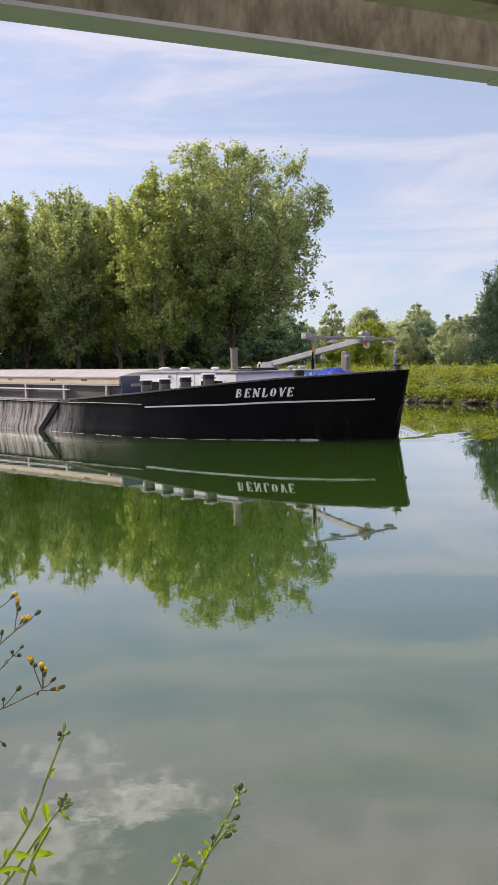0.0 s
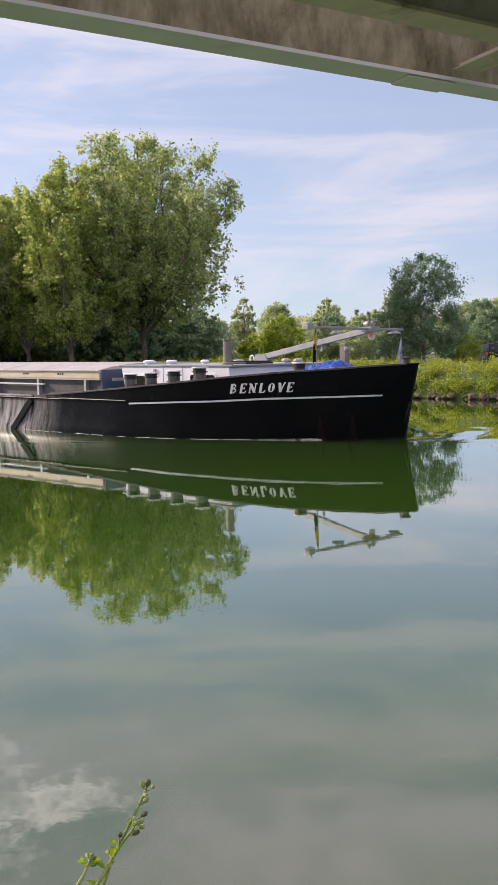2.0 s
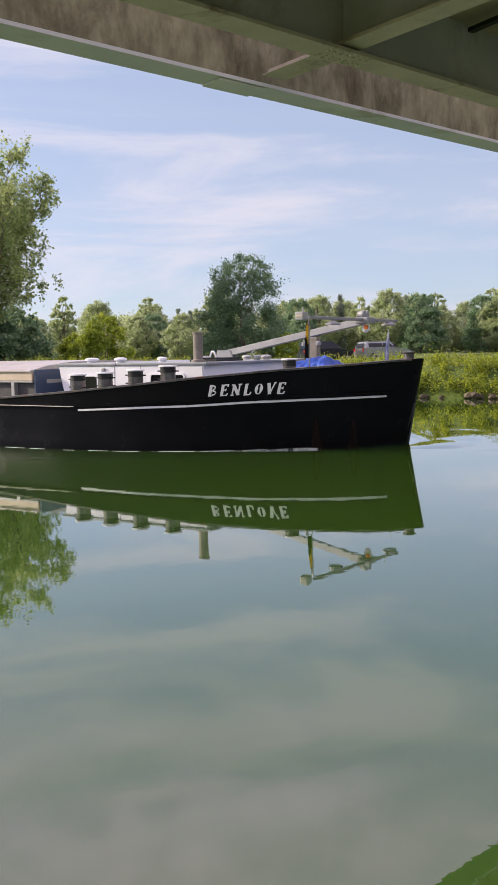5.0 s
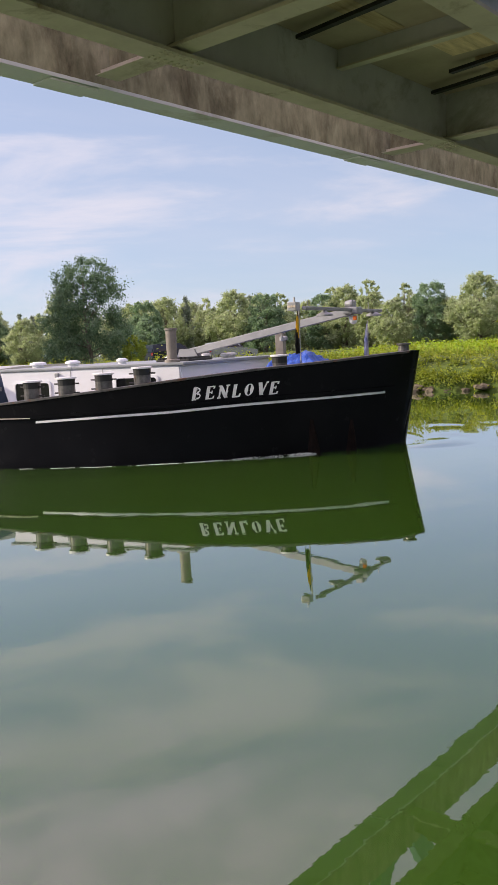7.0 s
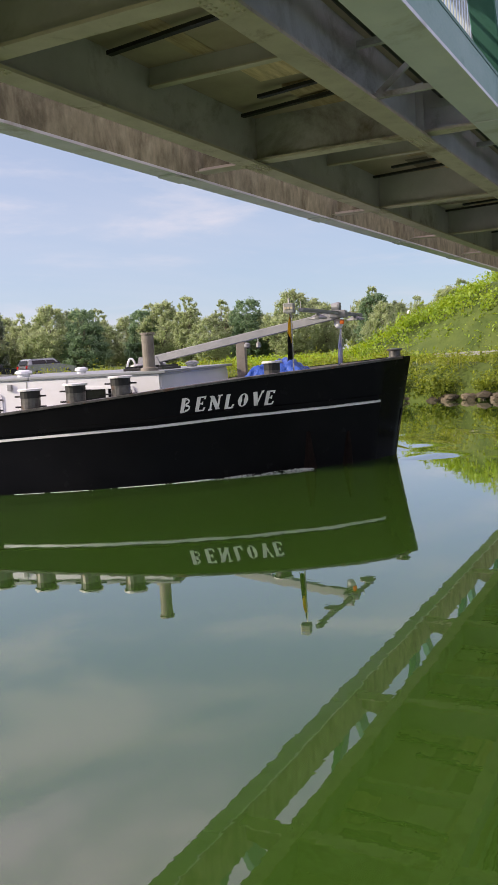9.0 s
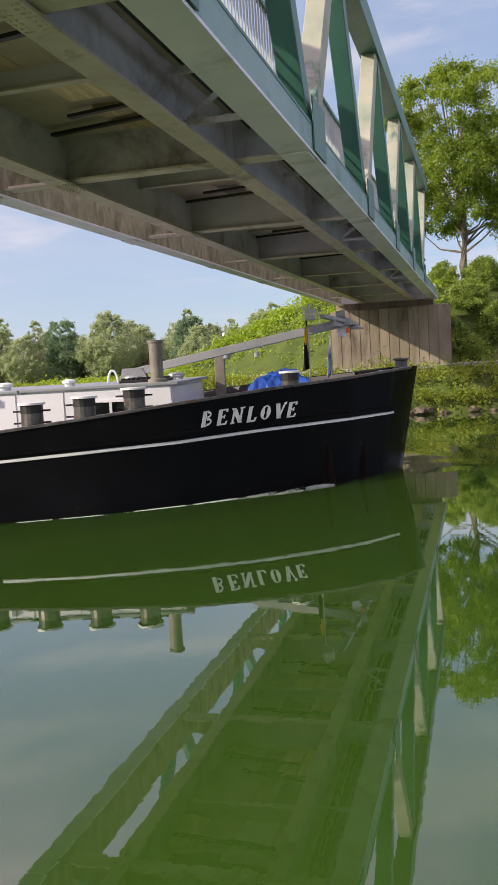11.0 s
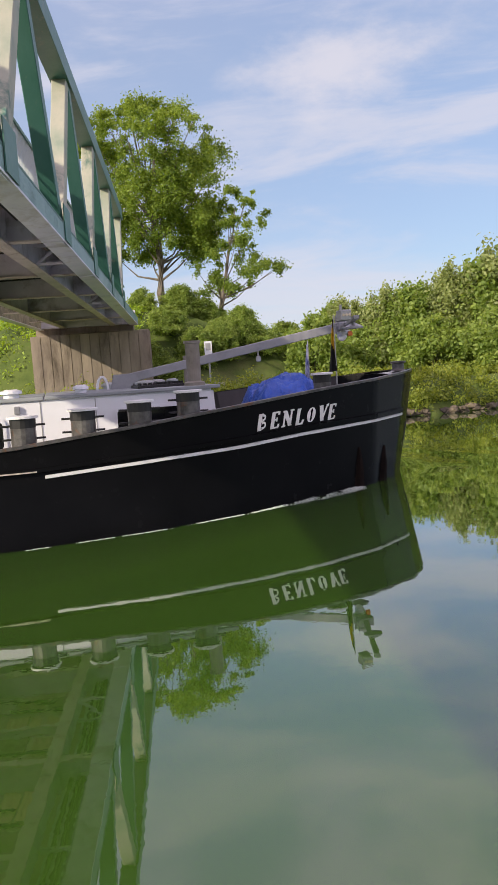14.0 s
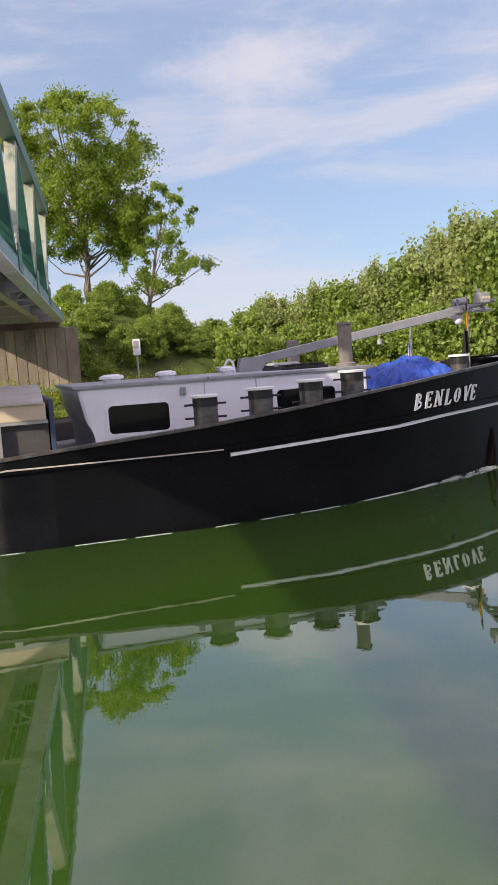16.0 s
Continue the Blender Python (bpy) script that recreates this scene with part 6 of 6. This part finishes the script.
def weed(label, dist, main, twigs, seed):
    """A weed of the near bank, its stem and twigs given by bearings at one distance; rooted in the bank below."""
    rng = np.random.default_rng(seed)
    pts = [bearing(az, el, dist + 0.01 * rng.normal()) for az, el in main]
    low = pts[0] - (pts[1] - pts[0]).normalized() * 0.12
    foot = Vector((low.x * 0.62 - 0.12, low.y * 0.62 - 0.10, 0.42))
    mid = low.lerp(foot, 0.5) + Vector((-0.04, 0.02, 0.08))
    pts = [foot, mid, low] + pts
    base = foot.copy()
    root = empty("ragwort_weed", Matrix.Translation(base))
    tagged(root, label, "weed")
    pts = [p - base for p in pts]
    curve = []
    for i in range(len(pts) - 1):
        for j in range(4):
            u = j / 4
            p0, p1, p2, p3 = pts[max(i - 1, 0)], pts[i], pts[i + 1], pts[min(i + 2, len(pts) - 1)]
            curve.append(0.5 * ((2 * p1) + (p2 - p0) * u + (2 * p0 - 5 * p1 + 4 * p2 - p3) * u * u + (3 * p1 - p0 - 3 * p2 + p3) * u ** 3))
    curve.append(pts[-1])
    n = len(curve)
    thin = dist > 1.45
    v, f = tube(curve, [(0.0022 if thin else 0.0034) * (1.3 - 0.75 * k / n) for k in range(n)], 6)
    dry = M_STEM_DRY if thin else M_STEM
    raw("stem", v, f, dry, root, smooth=True)
    for az0, el0, az1, el1, kind in twigs:
        a, b = bearing(az0, el0, dist) - base, bearing(az1, el1, dist + 0.02 * rng.normal()) - base
        way = (b - a).normalized()
        if kind == "leaf":
            ln = (b - a).length * 1.1
            sd = way.cross(Vector((0.3, -0.9, 0.25))).normalized()
            lift = way.cross(sd)
            vs, fs = [], []
            m = 8
            for j in range(m + 1):
                t = j / m
                w = ln * 0.13 * math.sin(math.pi * min(1, t * 0.9 + 0.07)) * (1.2 if j % 2 else 0.9)
                c = a + way * ln * t + lift * ln * 0.22 * math.sin(math.pi * t) * (1 if rng.random() < 2 else 0)
                vs += [c - sd * w + lift * w * 0.5, c, c + sd * w + lift * w * 0.5]
            for j in range(m):
                for s in (0, 1):
                    fs.append((3 * j + s, 3 * j + s + 1, 3 * j + s + 4, 3 * j + s + 3))
            raw("leaf", vs, fs, M_WEED, root)
            continue
        v, f = tube([a, a.lerp(b, 0.5) + Vector((0, 0, -0.002)), b], [0.0013, 0.0011, 0.0009], 5)
        raw("side_stem", v, f, dry, root, smooth=True)
        q = way.to_track_quat("Z", "Y")
        r = 0.0034 * (0.85 + 0.4 * rng.random())
        bm = bmesh.new()
        turned(bm, [(r * 0.45, -0.006), (r, -0.002), (r * 1.05, 0.003), (r * 0.55, 0.007)], 8)
        for vv in bm.verts:
            vv.co = b + q @ vv.co
        part("bud", bm, M_BUD if thin or r > 0.0038 else M_STEM, root)
        if kind == "flower":
            bm = bmesh.new()
            turned(bm, [(r * 0.9, 0.004), (r * 1.5, 0.008), (r * 1.35, 0.011), (r * 0.5, 0.012)], 10)
            for vv in bm.verts:
                vv.co = b + q @ vv.co
            part("flower_head", bm, M_FLOWER, root, "yellow flower head")
    return root


M_STEM_DRY = mat("dry_weed_stem", (0.13, 0.125, 0.09), (0.26, 0.25, 0.18), 30, 0.7, bump=0.1)
M_BUD = mat("dark_bud", (0.05, 0.055, 0.025), (0.15, 0.17, 0.06), 90, 0.7, bump=0.1)
WEEDS = (
    ('green weed stalk with closed buds on the near bank', 1.38, ((20.16, -33.27), (17.8, -30.74), (15.62, -28.28), (14.37, -25.86), (13.25, -23.71)),
     ((13.25, -23.71, 13.22, -23.24, 'bud'), (13.25, -23.71, 12.94, -23.58, 'bud'), (13.25, -23.71, 13.51, -23.58, 'bud'), (13.25, -23.71, 13.4, -23.83, 'bud'), (14.38, -26.12, 13.94, -25.64, 'leaf'), (15.97, -28.6, 16.29, -27.62, 'leaf'), (15.82, -28.44, 16.01, -27.78, 'bud'), (17.01, -29.95, 17.48, -30.42, 'leaf'), (17.49, -30.48, 17.3, -29.75, 'leaf'), (17.01, -29.89, 16.46, -30.09, 'leaf'))),
    ('leafy weed stalk with tufted green buds on the bank', 1.3, ((19.8, -33.33), (17.67, -31.59), (16.69, -30.76), (14.89, -29.0), (13.51, -27.74)),
     ((13.51, -27.74, 13.34, -27.34, 'bud'), (13.51, -27.74, 13.15, -27.56, 'bud'), (13.51, -27.74, 13.64, -27.5, 'bud'), (13.59, -27.82, 13.04, -27.76, 'bud'), (13.67, -27.94, 13.72, -27.62, 'bud'), (13.75, -28.0, 13.28, -27.92, 'bud'), (14.54, -28.72, 14.64, -27.6, 'leaf'), (13.75, -28.06, 13.08, -28.65, 'leaf'), (16.69, -30.76, 17.81, -30.89, 'leaf'), (16.09, -30.14, 17.01, -30.04, 'leaf'), (17.15, -31.2, 17.98, -30.65, 'leaf'))),
    ('leafy weed stalk with bright green leaves on the near bank', 1.27, ((17.6, -33.7), (16.37, -31.79), (15.53, -30.31), (14.4, -28.94)),
     ((15.73, -30.44, 14.25, -30.45, 'leaf'), (15.86, -30.72, 15.44, -31.44, 'leaf'), (15.69, -30.29, 16.66, -30.36, 'leaf'), (16.03, -31.15, 17.06, -30.85, 'leaf'), (15.29, -29.88, 14.56, -29.04, 'leaf'), (15.53, -30.16, 15.36, -29.87, 'bud'))),
    ('green weed stalk with several bud clusters on the near bank', 1.26, ((7.54, -35.16), (4.84, -32.92), (3.37, -31.06), (2.11, -29.35), (1.19, -27.88)),
     ((1.27, -28.01, 1.43, -27.62, 'bud'), (1.27, -28.01, 1.06, -27.56, 'bud'), (1.27, -28.01, 0.75, -27.77, 'bud'), (1.36, -28.14, 1.28, -28.21, 'bud'), (2.03, -29.55, 1.39, -29.31, 'bud'), (2.11, -29.42, 2.61, -29.75, 'leaf'), (1.61, -28.73, 1.28, -28.54, 'bud'), (3.28, -30.9, 3.76, -30.57, 'leaf'), (3.2, -30.78, 3.1, -30.34, 'bud'), (4.21, -32.1, 4.84, -31.64, 'leaf'))),
    ('green weed stalk with several bud clusters on the near bank', 1.24, ((6.94, -35.2), (4.44, -32.93), (3.7, -31.56), (2.3, -30.18)),
     ((2.3, -30.18, 1.97, -29.8, 'bud'), (2.3, -30.18, 1.64, -29.75, 'bud'), (2.3, -30.18, 1.57, -30.01, 'bud'), (2.21, -30.05, 2.12, -29.67, 'bud'), (2.46, -30.43, 2.05, -30.31, 'bud'), (3.7, -31.56, 3.3, -31.28, 'leaf'), (3.7, -31.56, 4.02, -31.24, 'bud'), (4.0, -32.11, 3.55, -31.81, 'leaf'), (4.56, -33.14, 5.52, -32.64, 'leaf'))),
    ('small budding weed stalk on the near bank', 1.25, ((8.74, -35.07), (6.25, -32.83), (5.58, -32.03), (5.31, -31.61)),
     ((5.31, -31.61, 5.47, -31.29, 'bud'), (5.31, -31.61, 5.15, -31.31, 'bud'), (5.31, -31.61, 5.0, -31.51, 'bud'), (5.4, -31.73, 5.12, -31.8, 'bud'), (5.49, -31.85, 5.88, -31.52, 'leaf'))),
    ('thin weed with small yellow flowers on the near bank', 1.55, ((20.53, -21.4), (18.26, -18.63), (17.13, -17.7), (16.19, -17.02)),
     ((16.19, -17.02, 15.93, -15.33, 'flower'), (16.19, -16.95, 15.69, -16.42, 'flower'), (16.19, -16.95, 15.44, -16.42, 'flower'), (16.19, -17.02, 14.64, -15.98, 'bud'), (16.05, -16.22, 15.84, -15.62, 'bud'), (17.13, -17.7, 16.99, -17.02, 'bud'), (17.03, -15.41, 16.21, -14.8, 'flower'))),
    ('thin weed with small yellow flowers on the near bank', 1.5, ((22.05, -23.48), (19.51, -22.22), (17.32, -21.69), (14.63, -20.83)),
     ((14.55, -20.77, 15.14, -19.07, 'flower'), (14.51, -20.77, 14.36, -19.85, 'flower'), (14.51, -20.7, 14.5, -19.52, 'flower'), (14.47, -20.71, 13.82, -20.29, 'bud'), (14.63, -20.83, 13.81, -20.85, 'flower'), (13.81, -20.92, 13.27, -20.79, 'bud'), (15.01, -19.47, 14.96, -19.26, 'bud'), (17.32, -21.69, 16.09, -20.57, 'bud'), (17.14, -21.65, 17.11, -21.11, 'bud'), (14.78, -20.95, 14.86, -21.02, 'bud'))),
    ('thin dry weed twig with dark buds on the near bank', 1.6, ((21.3, -22.62), (18.71, -20.46), (17.2, -19.23), (16.36, -18.49)),
     ((16.36, -18.49, 15.77, -18.02, 'bud'), (16.36, -18.49, 16.39, -18.28, 'bud'), (16.36, -18.49, 15.97, -18.53, 'bud'), (17.05, -19.12, 16.82, -18.86, 'bud'), (18.1, -22.74, 17.21, -23.79, 'bud'))),
)
for seed, (label, dist, main, twigs) in enumerate(WEEDS):
    weed(label, dist, main, twigs, seed)


# ---- cars, rail, sign ----
def car(label, paint, seed, length=4.4, high=1.55, boxy=0.0):
    """A parked car: body, glass, wheels, lamps. x ahead, on its wheels."""
    root = empty("parked_car")
    tagged(root, label, "car")
    L, W = length, 0.88
    low = [(-L / 2, 0.45), (-L / 2 + 0.02, 0.95), (-L / 2 + 0.25, 1.02), (L / 2 - 1.15, 0.98), (L / 2 - 0.15, 0.80), (L / 2, 0.55), (L / 2 - 0.05, 0.28), (-L / 2 + 0.05, 0.28)]
    up = [(-L / 2 + 0.08, 1.0), (-L / 2 + 0.28 - 0.12 * boxy, high - 0.06), (-L / 2 + 0.6, high), (0.25, high), (L / 2 - 1.35, 1.0)]

    def prism(bm, prof, w0, w1):
        a = [bm.verts.new((x, -(w0 if z < 1.05 else w1), z)) for x, z in prof]
        b = [bm.verts.new((x, (w0 if z < 1.05 else w1), z)) for x, z in prof]
        n = len(prof)
        for k in range(n):
            bm.faces.new((a[k], a[(k + 1) % n], b[(k + 1) % n], b[k]))
        bm.faces.new(a[::-1])
        bm.faces.new(b)

    bm = bmesh.new()
    prism(bm, low, W, W)
    bmesh.ops.bevel(bm, geom=list(bm.edges), offset=0.05, segments=2, affect="EDGES")
    part("body", bm, paint, root)
    bm = bmesh.new()
    prism(bm, up, W - 0.04, W - 0.2)
    bmesh.ops.bevel(bm, geom=list(bm.edges), offset=0.04, segments=2, affect="EDGES")
    cab = part("cabin", bm, paint, root)
    for s in (-1, 1):
        for x0, x1 in ((-L / 2 + 0.45, -0.55), (-0.45, 0.42), (0.5, L / 2 - 1.5)):
            bm = bmesh.new()
            v = [bm.verts.new((x, s * (W - 0.035 - 0.16 * (z - 1.05) / 0.45), z)) for x, z in ((x0, 1.07), (x1 + 0.12, 1.07), (x1 - (0.25 if x1 > 0.4 else 0), high - 0.13), (x0, high - 0.13))]
            bm.faces.new(v)
            part("side_glass", bm, M_GLASS, cab)
        for x in (-L / 2 + 0.8, L / 2 - 0.85):
            bm = bmesh.new()
            rod(bm, (x, s * (W - 0.2), 0.31), (x, s * (W + 0.01), 0.31), 0.31, n=18)
            wh = part("wheel", bm, M_BLACK, root)
            bm = bmesh.new()
            rod(bm, (x, s * (W + 0.0), 0.31), (x, s * (W + 0.02), 0.31), 0.19, n=14)
            part("rim", bm, M_ALU, wh)
        bm = bmesh.new()
        box(bm, (-L / 2 - 0.01, s * (W - 0.2) - 0.1, 0.75), (-L / 2 + 0.05, s * (W - 0.2) + 0.1, 0.98), 0.01)
        part("tail_lamp", bm, mat("red_lamp", (0.45, 0.01, 0.01), (0.6, 0.02, 0.02), 5, 0.25), root, "red tail lamp")
        bm = bmesh.new()
        box(bm, (L / 2 - 0.2, s * (W - 0.22) - 0.12, 0.66), (L / 2 - 0.02, s * (W - 0.22) + 0.12, 0.78), 0.01)
        part("head_lamp", bm, M_ALU, root)
    bm = bmesh.new()
    v = [bm.verts.new(p) for p in ((-L / 2 + 0.085, -0.62, 1.06), (-L / 2 + 0.085, 0.62, 1.06), (-L / 2 + 0.2, 0.56, high - 0.13), (-L / 2 + 0.2, -0.56, high - 0.13))]
    bm.faces.new(v)
    for q in bm.verts:
        q.co.x -= 0.03
    part("rear_glass", bm, M_GLASS, cab)
    bm = bmesh.new()
    v = [bm.verts.new(p) for p in ((L / 2 - 1.42, -0.64, 1.06), (L / 2 - 1.42, 0.64, 1.06), (0.36, 0.56, high - 0.08), (0.36, -0.56, high - 0.08))]
    bm.faces.new(v)
    for q in bm.verts:
        q.co += Vector((0.05, 0, 0.02))
    part("windscreen", bm, M_GLASS, cab)
    return root


paint_dark = mat("dark_car_paint", (0.018, 0.022, 0.03), (0.03, 0.034, 0.042), 2, 0.22, metal=0.3, bump=0)
paint_silver = mat("silver_car_paint", (0.32, 0.33, 0.34), (0.38, 0.39, 0.40), 2, 0.25, metal=0.5, bump=0)
for ob, az, d, turn in ((car("dark grey estate car parked behind the bank", paint_dark, 1, 4.6, 1.62, 1.0), -23.2, 57, 8), (car("silver people carrier parked behind the bank", paint_silver, 2, 4.3, 1.5), -27.0, 58, 4)):
    p = spot(az, d)
    ob.matrix_world = Matrix.Translation((p.x, p.y, p.z + 0.02)) @ Matrix.Rotation(radians(turn), 4, "Z") @ Matrix.Scale(0.86 * reach(az), 4)


def guard_rail():
    """The rail before the pier, on posts."""
    root = empty("guard_rail", Matrix.Translation((0, 0, 0.2)) @ Matrix((VH, -SH, Vector((0, 0, 1)))).transposed().to_4x4())
    tagged(root, "weathered steel guard rail before the pier", "rail")
    for k, z in enumerate((1.28, 1.36)):
        bm = bmesh.new()
        beam(bm, (31.6, -1.6, z), (32.6, 9.0, z), 0.05, 0.07, bevel=0.01)
        part("rail", bm, M_STEELGREY, root)
    for k in range(6):
        bm = bmesh.new()
        box(bm, (31.7 + 0.19 * k, -1.3 + 1.95 * k, 0.4), (31.78 + 0.19 * k, -1.22 + 1.95 * k, 1.4), 0.006)
        part("post", bm, M_STEELGREY, root)


guard_rail()


def sign():
    p = spot(-70.2, 33.5)
    root = empty("notice_post", Matrix.Translation(p) @ Matrix.Rotation(radians(-70), 4, "Z"))
    tagged(root, "white metal box on a grey post by the water", "post")
    bm = bmesh.new()
    rod(bm, (0, 0, -0.1), (0, 0, 1.75), 0.04, n=10)
    part("post", bm, M_STEELGREY, root)
    bm = bmesh.new()
    box(bm, (-0.15, -0.09, 1.42), (0.15, 0.06, 2.06), 0.02)
    bx = part("box", bm, M_WHITE, root)
    bm = bmesh.new()
    box(bm, (-0.10, -0.096, 1.7), (0.10, -0.088, 1.98))
    part("plate", bm, M_STEELGREY, bx)


sign()


def street_lamp(az, d, high):
    p = spot(az, d)
    root = empty("street_lamp", Matrix.Translation(p))
    tagged(root, "slim grey street lamp in the distance", "lamp")
    bm = bmesh.new()
    rod(bm, (0, 0, -0.2), (0, 0, high), 0.05, 0.035, 8)
    part("pole", bm, M_STEELGREY, root)
    bm = bmesh.new()
    turned(bm, [(0.05, high), (0.16, high + 0.05), (0.16, high + 0.25), (0.05, high + 0.32)], 10)
    part("lantern", bm, M_WHITE, root)


street_lamp(-51.3, 62, 3.1)


def name_groups():
    """Repeats that belong together."""
    kinds = {"poplar_tree": "trees in the row along the field", "hedge_bush": "dark hedge bushes",
             "yellow_bush": "yellow bushes behind the bank", "bank_bush": "bushes on the canal bank", "far_tree": "trees of the distant wood",
             "far_poplar": "trees of the distant wood", "fir_tree": "conifers in the distance", "far_wood_edge": "hazy wood edge",
             "ragwort_weed": "weeds on the near bank", "parked_car": "parked cars"}
    for ob in list(bpy.data.objects):
        kind = ob.name.split(".")[0]
        if ob.parent is None and kind in kinds:
            tagged(ob, group=kinds[kind])


name_groups()

# seconds, place of the stem, heading
SAIL = [
    (0, 3.925, 22.140, 133.22), (0.5, 4.426, 21.581, 134.33), (1, 4.921, 21.019, 135.37), (1.5, 5.422, 20.445, 136.30),
    (2, 5.921, 19.854, 137.09), (2.5, 6.427, 19.243, 137.73), (3, 6.930, 18.609, 138.22), (3.5, 7.404, 17.956, 138.59),
    (4, 7.857, 17.283, 138.88), (6.5, 10.046, 13.788, 140.19), (7, 10.471, 13.076, 140.56), (7.5, 10.881, 12.349, 141.04),
    (8, 11.284, 11.598, 141.62), (10.5, 13.183, 7.693, 144.76), (11, 13.537, 6.914, 145.45), (11.5, 13.883, 6.118, 146.17),
    (12, 14.203, 5.311, 146.90), (12.5, 14.504, 4.495, 147.62), (13, 14.782, 3.677, 148.31), (13.5, 15.040, 2.841, 148.93),
    (14, 15.289, 1.983, 149.46), (14.5, 15.518, 1.156, 150.11), (15, 15.743, 0.340, 150.76), (15.5, 15.968, -0.476, 151.37),
    (16, 16.198, -1.290, 151.94)]
TRIM = -0.4                         # a little down by the bow


def motions():
    walk(BARGE, [(t, pose(x, y, 0, 0, -TRIM, 90 - h)) for t, x, y, h in SAIL])
    walk(WAVE, [(t, pose(x, y, 0, 0, 0, 90 - h)) for t, x, y, h in SAIL])


motions()
